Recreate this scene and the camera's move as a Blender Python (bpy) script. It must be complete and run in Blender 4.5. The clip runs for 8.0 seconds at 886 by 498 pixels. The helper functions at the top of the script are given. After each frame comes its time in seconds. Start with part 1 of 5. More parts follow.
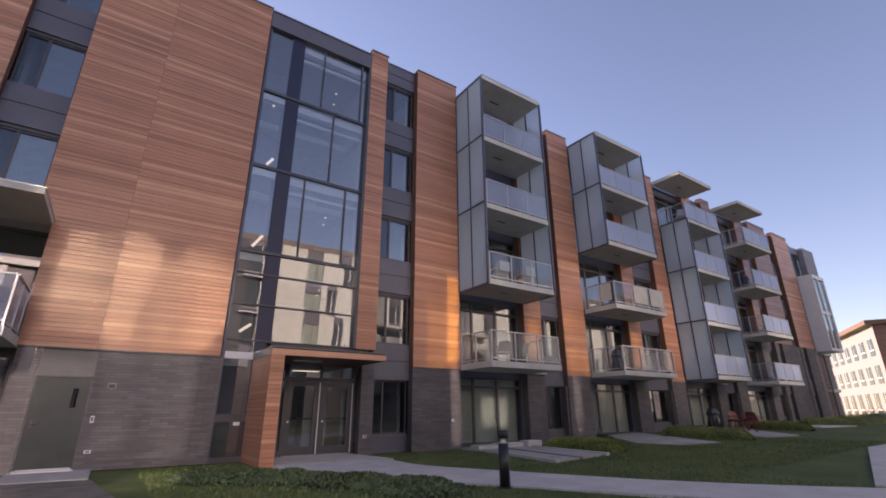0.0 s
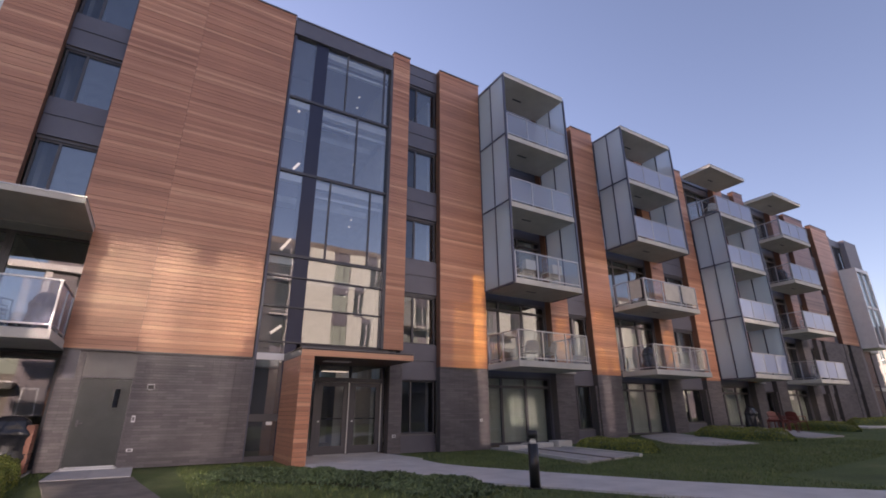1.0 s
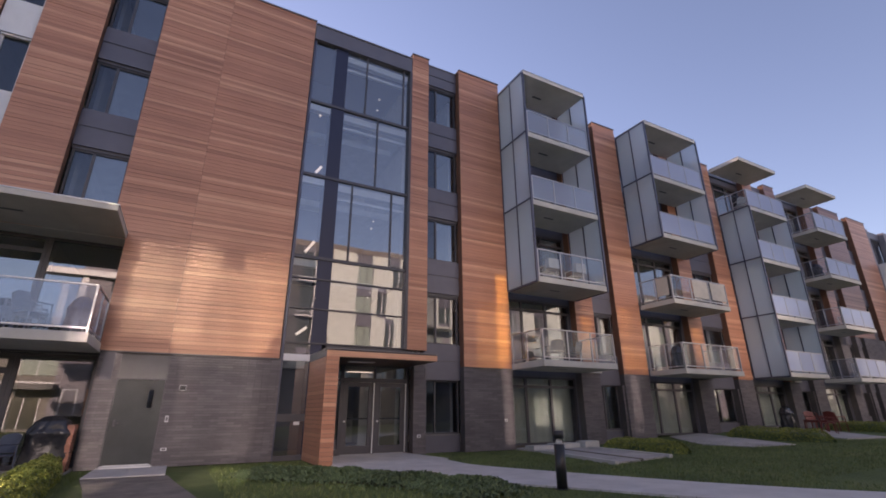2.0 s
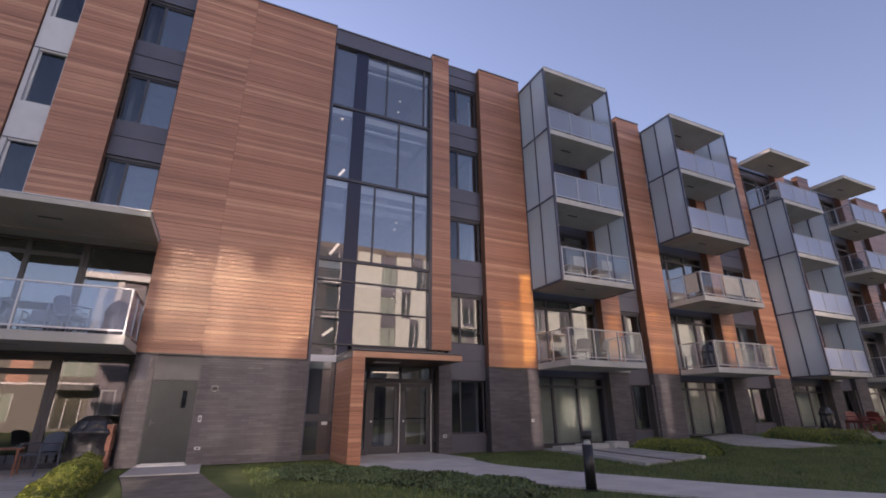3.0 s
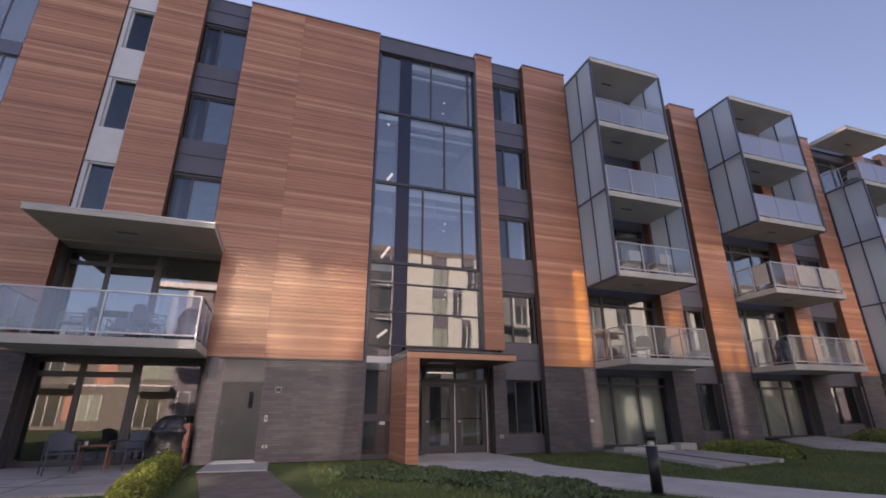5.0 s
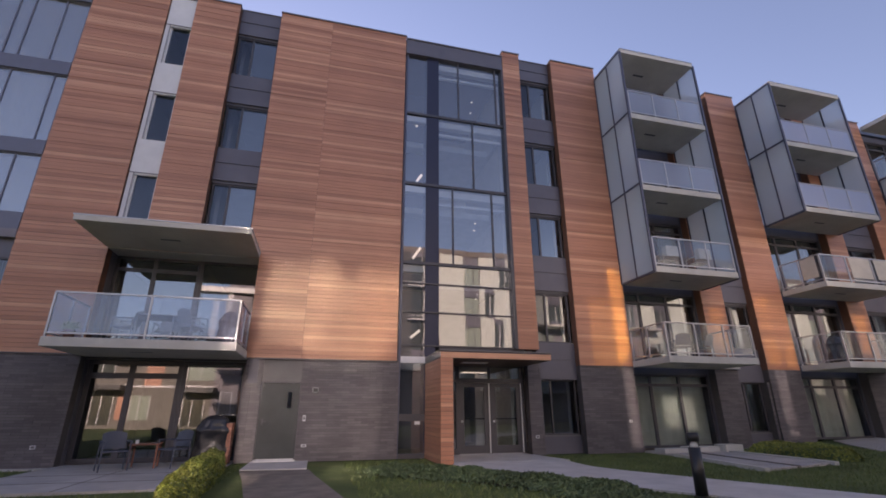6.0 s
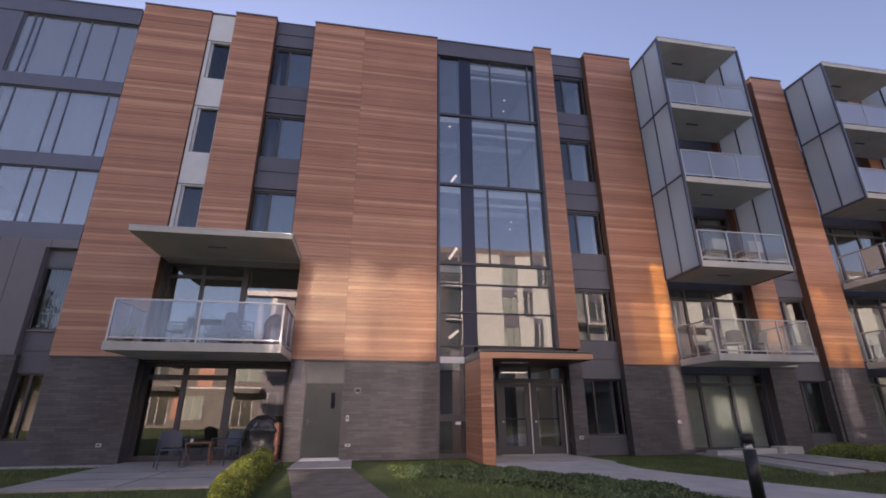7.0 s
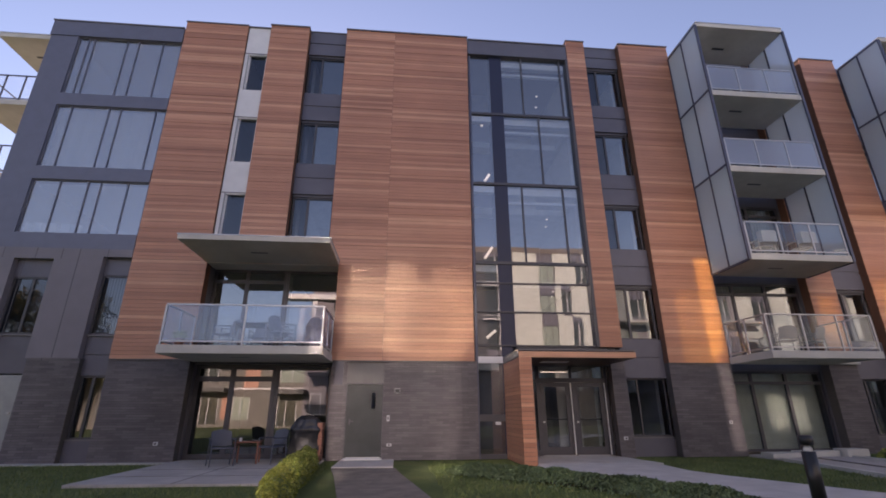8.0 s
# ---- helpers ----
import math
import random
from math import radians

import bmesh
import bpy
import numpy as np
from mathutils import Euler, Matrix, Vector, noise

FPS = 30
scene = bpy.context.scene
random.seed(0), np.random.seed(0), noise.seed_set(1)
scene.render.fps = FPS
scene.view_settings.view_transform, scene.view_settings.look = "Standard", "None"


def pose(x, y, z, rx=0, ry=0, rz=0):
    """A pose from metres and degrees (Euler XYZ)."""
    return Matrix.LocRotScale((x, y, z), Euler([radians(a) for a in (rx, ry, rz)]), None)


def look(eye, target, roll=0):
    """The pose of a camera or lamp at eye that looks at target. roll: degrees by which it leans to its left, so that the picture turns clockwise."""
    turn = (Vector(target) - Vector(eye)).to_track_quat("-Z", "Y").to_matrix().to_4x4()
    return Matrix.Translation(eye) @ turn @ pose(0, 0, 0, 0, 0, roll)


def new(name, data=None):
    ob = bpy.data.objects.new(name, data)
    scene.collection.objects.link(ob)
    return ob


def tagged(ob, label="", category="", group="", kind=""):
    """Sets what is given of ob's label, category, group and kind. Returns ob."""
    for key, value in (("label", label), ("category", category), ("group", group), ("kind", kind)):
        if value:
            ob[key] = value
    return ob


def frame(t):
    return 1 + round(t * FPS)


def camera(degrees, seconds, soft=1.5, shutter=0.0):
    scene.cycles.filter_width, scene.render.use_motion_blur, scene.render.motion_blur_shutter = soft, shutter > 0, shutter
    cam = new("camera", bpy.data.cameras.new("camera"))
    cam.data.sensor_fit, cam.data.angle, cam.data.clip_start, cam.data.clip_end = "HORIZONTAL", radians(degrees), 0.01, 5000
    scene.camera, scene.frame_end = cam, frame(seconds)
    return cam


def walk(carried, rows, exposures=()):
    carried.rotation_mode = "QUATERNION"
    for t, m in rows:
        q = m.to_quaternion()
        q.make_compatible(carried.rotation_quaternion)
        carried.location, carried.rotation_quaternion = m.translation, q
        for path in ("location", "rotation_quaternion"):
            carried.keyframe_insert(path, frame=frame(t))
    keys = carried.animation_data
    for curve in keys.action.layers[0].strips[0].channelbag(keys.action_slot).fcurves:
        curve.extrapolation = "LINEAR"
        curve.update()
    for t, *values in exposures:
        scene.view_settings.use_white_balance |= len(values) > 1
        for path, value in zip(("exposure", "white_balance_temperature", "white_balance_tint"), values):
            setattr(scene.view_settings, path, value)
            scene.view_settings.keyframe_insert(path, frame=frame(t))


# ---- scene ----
cam = camera(87.457, 8.0, soft=1.75)

# The camera turns on one spot: seconds, yaw, pitch, roll.
EYE = (0.0, -14.7, 1.27)
PATH = [(0.0, -34.25, 19.44, 0.25), (0.5, -32.60, 19.44, 0.26), (1.0, -30.96, 19.44, 0.25), (1.5, -29.53, 19.45, 0.26),
        (3.0, -25.08, 19.48, 0.25), (3.5, -23.58, 19.49, 0.24), (4.0, -22.10, 19.51, 0.22), (4.5, -20.39, 19.52, 0.22),
        (6.0, -14.56, 19.53, 0.19), (6.5, -12.19, 19.54, 0.17), (7.0, -9.80, 19.57, 0.15), (7.5, -7.47, 19.58, 0.15),
        (8.0, -5.18, 19.59, 0.14)]
EXPOSURE, KELVIN, TINT = 1.19, 8010, 37
walk(cam, [(t, pose(*EYE, 90 + p, r, y)) for t, y, p, r in PATH],
     [(0.0, EXPOSURE, KELVIN, TINT), (8.0, EXPOSURE, KELVIN, TINT)])

# ---- sky, sun, its glints off the windows opposite, and added fill lamps ----
TO_SUN = Vector((-0.2, 1.0, 0.31)).normalized()
world = bpy.data.worlds.new("world")
scene.world = world
world.use_nodes = True
wn = world.node_tree
sky = wn.nodes.new("ShaderNodeTexSky")
sky.sky_type, sky.sun_disc = "NISHITA", False
sky.sun_elevation = math.asin(TO_SUN.z)
sky.sun_rotation = math.atan2(TO_SUN.x, TO_SUN.y)
sky.air_density, sky.dust_density, sky.ozone_density = 0.9, 0.15, 2.3
wn.links.new(sky.outputs[0], wn.nodes["Background"].inputs[0])
wn.nodes["Background"].inputs[1].default_value = 0.122

sun = new("sun", bpy.data.lights.new("sun", "SUN"))
sun.data.energy, sun.data.angle, sun.data.color = 4.0, radians(0.5), (1.0, 0.93, 0.82)
sun.matrix_world = look(TO_SUN * 60, (0, 0, 0))

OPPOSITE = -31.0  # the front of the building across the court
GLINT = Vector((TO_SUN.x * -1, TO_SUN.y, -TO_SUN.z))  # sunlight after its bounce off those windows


def glint_or_fill(x, y, z, w, h, watts, spread=1.0, colour=(1.0, 0.93, 0.62)):
    """A lamp for one window's thrown-back sunlight, or for added fill, aimed at (x, y, z)."""
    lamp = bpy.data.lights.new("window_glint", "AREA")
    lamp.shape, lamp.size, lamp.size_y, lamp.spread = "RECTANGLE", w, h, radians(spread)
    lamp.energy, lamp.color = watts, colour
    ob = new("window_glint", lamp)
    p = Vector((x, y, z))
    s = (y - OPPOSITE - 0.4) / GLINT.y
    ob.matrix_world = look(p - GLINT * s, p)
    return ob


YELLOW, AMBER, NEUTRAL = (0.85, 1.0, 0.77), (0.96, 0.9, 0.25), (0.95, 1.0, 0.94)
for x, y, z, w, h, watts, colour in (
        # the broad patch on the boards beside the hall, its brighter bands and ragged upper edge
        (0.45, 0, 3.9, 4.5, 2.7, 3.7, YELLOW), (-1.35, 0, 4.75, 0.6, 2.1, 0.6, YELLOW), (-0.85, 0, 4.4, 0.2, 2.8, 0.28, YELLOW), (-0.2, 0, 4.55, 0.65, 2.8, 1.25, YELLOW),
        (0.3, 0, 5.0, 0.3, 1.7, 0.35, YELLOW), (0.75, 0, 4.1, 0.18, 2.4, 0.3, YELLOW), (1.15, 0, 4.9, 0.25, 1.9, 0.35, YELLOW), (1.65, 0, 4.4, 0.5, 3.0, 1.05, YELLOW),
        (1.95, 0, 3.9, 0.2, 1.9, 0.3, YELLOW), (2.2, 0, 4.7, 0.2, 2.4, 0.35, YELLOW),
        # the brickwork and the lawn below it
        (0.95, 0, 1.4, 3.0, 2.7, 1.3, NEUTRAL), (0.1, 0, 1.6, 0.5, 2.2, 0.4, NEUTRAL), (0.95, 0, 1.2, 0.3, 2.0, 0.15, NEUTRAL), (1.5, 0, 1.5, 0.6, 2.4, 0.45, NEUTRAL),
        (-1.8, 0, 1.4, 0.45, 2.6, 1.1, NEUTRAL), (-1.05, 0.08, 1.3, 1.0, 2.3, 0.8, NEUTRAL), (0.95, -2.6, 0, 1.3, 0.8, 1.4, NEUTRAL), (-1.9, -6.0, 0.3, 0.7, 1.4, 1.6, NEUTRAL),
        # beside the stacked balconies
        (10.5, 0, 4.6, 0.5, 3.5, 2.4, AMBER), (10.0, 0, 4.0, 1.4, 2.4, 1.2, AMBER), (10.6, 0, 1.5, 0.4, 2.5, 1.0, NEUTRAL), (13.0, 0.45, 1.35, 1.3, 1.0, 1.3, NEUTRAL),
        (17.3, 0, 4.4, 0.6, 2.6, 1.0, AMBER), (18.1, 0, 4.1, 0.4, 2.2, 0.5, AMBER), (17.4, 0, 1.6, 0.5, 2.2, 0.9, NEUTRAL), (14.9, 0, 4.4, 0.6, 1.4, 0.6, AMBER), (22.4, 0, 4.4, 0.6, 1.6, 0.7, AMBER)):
    glint_or_fill(x, y, z, w, h, watts, 0.5, colour)
# wide soft fill lamps, added to brighten the lower front and the ground
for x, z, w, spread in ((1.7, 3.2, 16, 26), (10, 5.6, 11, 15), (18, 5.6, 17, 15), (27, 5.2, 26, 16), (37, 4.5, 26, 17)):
    glint_or_fill(x, 0, z, 4.0, 3.2, w, spread, NEUTRAL)
# one more added fill lamp, for the ground near the asphalt path
glint_or_fill(0.5, -7.0, 0.0, 3.0, 2.0, 20, 26, NEUTRAL)


# ---- materials ----
def nodes_of(name):
    m = bpy.data.materials.new(name)
    m.use_nodes = True
    t = m.node_tree
    return m, t, t.nodes["Principled BSDF"]


def mix(t, kind, fac, a, b):
    n = t.nodes.new("ShaderNodeMix")
    n.data_type, n.blend_type = "RGBA", kind
    for sock, v in ((n.inputs[0], fac), (n.inputs[6], a), (n.inputs[7], b)):
        if isinstance(v, bpy.types.NodeSocket):
            t.links.new(v, sock)
        else:
            sock.default_value = (*v, 1) if isinstance(v, tuple) else v
    return n.outputs[2]


def coords(t, scale=(1, 1, 1)):
    g = t.nodes.new("ShaderNodeNewGeometry")
    mp = t.nodes.new("ShaderNodeMapping")
    mp.inputs["Scale"].default_value = scale
    t.links.new(g.outputs["Position"], mp.inputs[0])
    return mp.outputs[0]


def noise_of(t, vec, scale, detail=4, rough=0.6):
    n = t.nodes.new("ShaderNodeTexNoise")
    n.inputs["Scale"].default_value, n.inputs["Detail"].default_value, n.inputs["Roughness"].default_value = scale, detail, rough
    t.links.new(vec, n.inputs["Vector"])
    return n.outputs["Fac"]


def ramp(t, fac, *stops):
    n = t.nodes.new("ShaderNodeValToRGB")
    e = n.color_ramp.elements
    while len(e) < len(stops):
        e.new(0.5)
    for el, (p, c) in zip(e, stops):
        el.position, el.color = p, (*c, 1) if isinstance(c, tuple) else (c, c, c, 1)
    t.links.new(fac, n.inputs[0])
    return n.outputs[0]


def bump(t, bsdf, height, strength, dist=0.01):
    b = t.nodes.new("ShaderNodeBump")
    b.inputs["Strength"].default_value, b.inputs["Distance"].default_value = strength, dist
    t.links.new(height, b.inputs["Height"])
    t.links.new(b.outputs[0], bsdf.inputs["Normal"])


def plain(name, col, rough=0.5, metal=0.0, vary=0.12, scale=3.0, grain=60.0, relief=0.08):
    """A painted or cast surface with broad stains and fine grain."""
    m, t, b = nodes_of(name)
    v = coords(t)
    broad = ramp(t, noise_of(t, v, scale), (0.3, 1 - vary), (0.7, 1 + vary * 0.5))
    fine_h = noise_of(t, v, grain, 3)
    fine = ramp(t, fine_h, (0.3, 1 - vary * 0.6), (0.7, 1.0))
    c = mix(t, "MULTIPLY", 1.0, mix(t, "MULTIPLY", 1.0, col, broad), fine)
    t.links.new(c, b.inputs["Base Color"])
    b.inputs["Roughness"].default_value, b.inputs["Metallic"].default_value = rough, metal
    bump(t, b, fine_h, relief)
    return m


def wood_material(name, dark, mid, light, rough=0.42, single=False):
    m, t, b = nodes_of(name)
    v = coords(t, (0.8, 6, 62))
    n = t.nodes.new("ShaderNodeObjectInfo" if single else "ShaderNodeNewGeometry")
    rnd = n.outputs["Random" if single else "Random Per Island"]
    run = noise_of(t, coords(t, (0.03, 0.03, 3.1)), 1.0, 2, 0.5)
    both = mix(t, "MIX", 0.36, rnd, ramp(t, run, (0.3, 0.0), (0.7, 1.0)))
    tone = ramp(t, both, (0.18, dark), (0.4, mid), (0.62, mid), (0.82, light))
    grain_h = noise_of(t, v, 1.0, 5, 0.65)
    grain = ramp(t, grain_h, (0.28, 0.78), (0.72, 1.2))
    stain = ramp(t, noise_of(t, coords(t), 0.35, 3), (0.3, 0.86), (0.7, 1.06))
    c = mix(t, "MULTIPLY", 1.0, mix(t, "MULTIPLY", 1.0, tone, grain), stain)
    t.links.new(c, b.inputs["Base Color"])
    b.inputs["Roughness"].default_value = rough
    bump(t, b, grain_h, 0.25, 0.004)
    return m


def brick_material(name, dark, mid, light, single=False):
    m, t, b = nodes_of(name)
    n = t.nodes.new("ShaderNodeObjectInfo" if single else "ShaderNodeNewGeometry")
    rnd = n.outputs["Random" if single else "Random Per Island"]
    tone = ramp(t, rnd, (0.0, dark), (0.5, mid), (1.0, light))
    v = coords(t)
    fine = noise_of(t, v, 45, 4)
    stain = ramp(t, noise_of(t, v, 0.7, 4), (0.3, 0.78), (0.7, 1.15))
    c = mix(t, "MULTIPLY", 1.0, mix(t, "MULTIPLY", 1.0, tone, ramp(t, fine, (0.3, 0.75), (0.7, 1.1))), stain)
    t.links.new(c, b.inputs["Base Color"])
    b.inputs["Roughness"].default_value = 0.75
    bump(t, b, fine, 0.4, 0.006)
    return m


def glass_material(name, face_on, tint=(1, 1, 1), wave=0.0, milk=0.0, body_tone=(0.62, 0.68, 0.8)):
    """A clear pane: the view through it, and a mirror image that grows at a slant."""
    m, t, b = nodes_of(name)
    t.nodes.remove(b)
    clear, gloss, both, lw, power, scale = (t.nodes.new("ShaderNode" + k) for k in ("BsdfTransparent", "BsdfGlossy", "MixShader", "LayerWeight", "Math", "Math"))
    clear.inputs[0].default_value = (*tint, 1)
    gloss.inputs["Roughness"].default_value = 0.0
    lw.inputs[0].default_value = 0.5
    power.operation, scale.operation = "POWER", "MULTIPLY_ADD"
    power.inputs[1].default_value, scale.inputs[1].default_value, scale.inputs[2].default_value = 5.0, 1 - face_on, face_on
    t.links.new(lw.outputs["Facing"], power.inputs[0])
    t.links.new(power.outputs[0], scale.inputs[0])
    t.links.new(scale.outputs[0], both.inputs[0])
    t.links.new(clear.outputs[0], both.inputs[1])
    t.links.new(gloss.outputs[0], both.inputs[2])
    if wave:
        h = noise_of(t, coords(t), 0.9, 1)
        bp = t.nodes.new("ShaderNodeBump")
        bp.inputs["Strength"].default_value, bp.inputs["Distance"].default_value = wave, 0.02
        t.links.new(h, bp.inputs["Height"])
        t.links.new(bp.outputs[0], gloss.inputs["Normal"])
    out = both.outputs[0]
    if milk:
        dif, trl, body, last = (t.nodes.new("ShaderNode" + k) for k in ("BsdfDiffuse", "BsdfTranslucent", "MixShader", "MixShader"))
        dif.inputs[0].default_value = trl.inputs[0].default_value = (*body_tone, 1)
        body.inputs[0].default_value, last.inputs[0].default_value = 0.5, milk
        for a, b in ((dif.outputs[0], body.inputs[1]), (trl.outputs[0], body.inputs[2]), (out, last.inputs[1]), (body.outputs[0], last.inputs[2])):
            t.links.new(a, b)
        out = last.outputs[0]
    t.links.new(out, t.nodes["Material Output"].inputs[0])
    return m


def leaf_material(name, a, c, d):
    m, t, b = nodes_of(name)
    g = t.nodes.new("ShaderNodeNewGeometry")
    tone = ramp(t, g.outputs["Random Per Island"], (0.0, a), (0.6, c), (1.0, d))
    patch = ramp(t, noise_of(t, coords(t), 1.2, 3), (0.3, 0.7), (0.7, 1.25))
    t.links.new(mix(t, "MULTIPLY", 1.0, tone, patch), b.inputs["Base Color"])
    b.inputs["Roughness"].default_value = 0.55
    return m


def lawn_material():
    m, t, b = nodes_of("lawn")
    v = coords(t)
    tone = ramp(t, noise_of(t, v, 0.5, 4), (0.3, (0.06, 0.1, 0.026)), (0.55, (0.105, 0.155, 0.042)), (0.75, (0.18, 0.195, 0.07)))
    fine_h = noise_of(t, v, 70, 4, 0.7)
    t.links.new(mix(t, "MULTIPLY", 1.0, tone, ramp(t, fine_h, (0.3, 0.5), (0.7, 1.3))), b.inputs["Base Color"])
    b.inputs["Roughness"].default_value = 0.9
    bump(t, b, fine_h, 0.8, 0.03)
    return m


def lit(name, col, strength):
    m, t, b = nodes_of(name)
    b.inputs["Emission Color"].default_value, b.inputs["Emission Strength"].default_value = (*col, 1), strength
    return m


WOOD = wood_material("cedar_boards", (0.42, 0.175, 0.107), (0.545, 0.238, 0.146), (0.68, 0.34, 0.212))
WOOD_ONE = wood_material("cedar_board", (0.42, 0.175, 0.107), (0.545, 0.238, 0.146), (0.68, 0.34, 0.212), single=True)
WOOD_MAUVE = wood_material("mauve_boards", (0.22, 0.1, 0.08), (0.3, 0.14, 0.11), (0.4, 0.19, 0.14))
BRICK = brick_material("dark_brick", (0.128, 0.114, 0.122), (0.155, 0.139, 0.147), (0.186, 0.166, 0.174))
BRICK_ONE = brick_material("dark_brick_one", (0.128, 0.114, 0.122), (0.155, 0.139, 0.147), (0.186, 0.166, 0.174), single=True)
BACKING = plain("board_backing", (0.19, 0.085, 0.055), 0.9)
MORTAR = plain("mortar", (0.1, 0.09, 0.09), 0.9)
SHEET = plain("charcoal_metal_sheet", (0.13, 0.125, 0.153), 0.42, 0.1, 0.1, 1.5, 40, 0.03)
SHEET_LIGHT = plain("grey_cement_sheet", (0.205, 0.185, 0.21), 0.6, 0.0, 0.1, 1.2, 50, 0.04)
CAP = plain("parapet_flashing", (0.18, 0.17, 0.18), 0.4, 0.3, 0.1)
FRAME = plain("dark_window_frame", (0.082, 0.078, 0.088), 0.4, 0.1, 0.08)
NAVY = plain("navy_column_paint", (0.019, 0.023, 0.056), 0.4, 0.0, 0.06)
WHITE = plain("white_panel", (0.72, 0.71, 0.72), 0.5, 0.0, 0.06)
CONCRETE = plain("balcony_concrete", (0.58, 0.56, 0.52), 0.8, 0.0, 0.14, 1.3, 40, 0.1)
SOFFIT = plain("soffit_concrete", (0.63, 0.595, 0.55), 0.85, 0.0, 0.14, 1.0, 40, 0.1)
PAVING = plain("paving_concrete", (0.6, 0.57, 0.545), 0.85, 0.0, 0.16, 1.6, 70, 0.2)
PATIO = plain("weathered_paving", (0.5, 0.46, 0.43), 0.9, 0.0, 0.22, 1.2, 60, 0.3)
ASPHALT = plain("asphalt", (0.23, 0.2, 0.175), 0.9, 0.0, 0.34, 2.6, 110, 0.5)
ALU = plain("aluminium_rail", (0.5, 0.5, 0.52), 0.35, 0.45, 0.06)
STEEL = plain("blue_grey_steel", (0.085, 0.09, 0.13), 0.4, 0.2, 0.08)
DOORGREY = plain("grey_door_paint", (0.066, 0.073, 0.074), 0.3, 0.1, 0.2, 1.5)
DOORGREY.node_tree.nodes["Principled BSDF"].inputs["Specular IOR Level"].default_value = 0.2
WINDOW = glass_material("window_glass", 0.16, (0.85, 0.89, 0.9))
DOOR_GLASS = glass_material("patio_door_glass", 0.2, (0.72, 0.76, 0.76), 0.04)
# Its slight milk paints a pale, washed-out haze into the panes.
CURTAIN_GLASS = glass_material("curtain_wall_glass", 0.29, (0.76, 0.83, 0.86), 0.05, 0.05, (0.7, 0.76, 0.86))
RAILGLASS = glass_material("rail_glass", 0.045, (0.93, 0.96, 0.98), 0, 0.04)
RAILHAZE = glass_material("hazy_rail_glass", 0.05, (0.9, 0.94, 0.97), 0, 0.36, (0.74, 0.83, 1.0))
# Blue milk paints the sky's hazy reflection into the loggia rail.
RAILBLUE = glass_material("sky_hazed_rail_glass", 0.06, (0.88, 0.93, 0.98), 0, 0.17, (0.7, 0.8, 1.0))
RAILMILK = glass_material("milky_rail_glass", 0.05, (0.80, 0.86, 0.92), 0, 0.6, (0.72, 0.81, 1.0))
FROSTED = glass_material("frosted_screen_glass", 0.05, (0.7, 0.77, 0.82), 0, 0.66, (0.76, 0.85, 0.91))
CLEARSCREEN = glass_material("clear_screen_glass", 0.06, (0.8, 0.86, 0.92), 0, 0.52, (0.86, 0.93, 1.0))
# The milk here is a painted pale haze that brightens the corner panes.
CORNERGLASS = glass_material("corner_window_glass", 0.34, (0.78, 0.83, 0.86), 0.03, 0.2, (0.75, 0.78, 0.86))
CORNERSTEEL = plain("blue_grey_sheet", (0.145, 0.15, 0.198), 0.4, 0.2, 0.08)
CLEARDOOR = glass_material("clear_door_glass", 0.05, (0.93, 0.95, 0.95))
DARKGLASS = glass_material("dark_window_glass", 0.07, (0.7, 0.74, 0.8))
BLIND = plain("grey_blind", (0.38, 0.405, 0.36), 0.9)
ROOM = plain("room_paint", (0.72, 0.7, 0.66), 0.8)
ROOMFLOOR = plain("room_floor", (0.2, 0.16, 0.12), 0.6)
FABRIC = plain("curtain_fabric", (0.6, 0.58, 0.54), 0.9)
LAWN = lawn_material()
PALESHEET = plain("pale_grey_sheet", (0.78, 0.76, 0.77), 0.5, 0.0, 0.06)
BRIGHT = plain("bright_metal", (0.72, 0.72, 0.72), 0.3, 0.2, 0.05)
BLADE = leaf_material("grass_blade", (0.065, 0.1, 0.024), (0.115, 0.17, 0.044), (0.2, 0.22, 0.08))
LEAF = leaf_material("shrub_leaf", (0.11, 0.15, 0.025), (0.23, 0.27, 0.05), (0.40, 0.39, 0.1))
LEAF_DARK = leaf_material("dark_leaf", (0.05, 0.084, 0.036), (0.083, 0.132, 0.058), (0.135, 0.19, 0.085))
BARK = plain("bark", (0.09, 0.07, 0.055), 0.9, 0.0, 0.3, 4.0, 30, 0.6)
AUTUMN = leaf_material("autumn_leaf", (0.06, 0.07, 0.025), (0.1, 0.1, 0.035), (0.2, 0.13, 0.05))
SOIL = plain("soil", (0.06, 0.045, 0.03), 0.95, 0.0, 0.3, 3.0, 40, 0.6)
BLACK = plain("black_plastic", (0.02, 0.02, 0.022), 0.35)
COVER = plain("black_vinyl_cover", (0.035, 0.035, 0.039), 0.14, 0.0, 0.1, 5, 14, 1.0)
CHAIRBLUE = plain("blue_grey_plastic", (0.07, 0.082, 0.115), 0.5)
CHAIRPALE = plain("pale_grey_plastic", (0.24, 0.26, 0.32), 0.45)
TABLEWOOD = plain("red_wood", (0.28, 0.10, 0.06), 0.5, 0.0, 0.2, 6)
REDCHAIR = plain("red_plastic", (0.2, 0.04, 0.03), 0.45)
CREAM = plain("cream_cloth", (0.62, 0.57, 0.5), 0.85)
PALEWALL = plain("cream_render", (0.58, 0.62, 0.57), 0.7, 0.0, 0.06)
WHITEWALL = plain("white_render", (0.3, 0.295, 0.29), 0.7, 0.0, 0.05)
BROWNROOF = plain("brown_fascia", (0.22, 0.13, 0.09), 0.7)
LAMPGLOW = lit("lamp_glow", (1.0, 0.93, 0.82), 0.55)
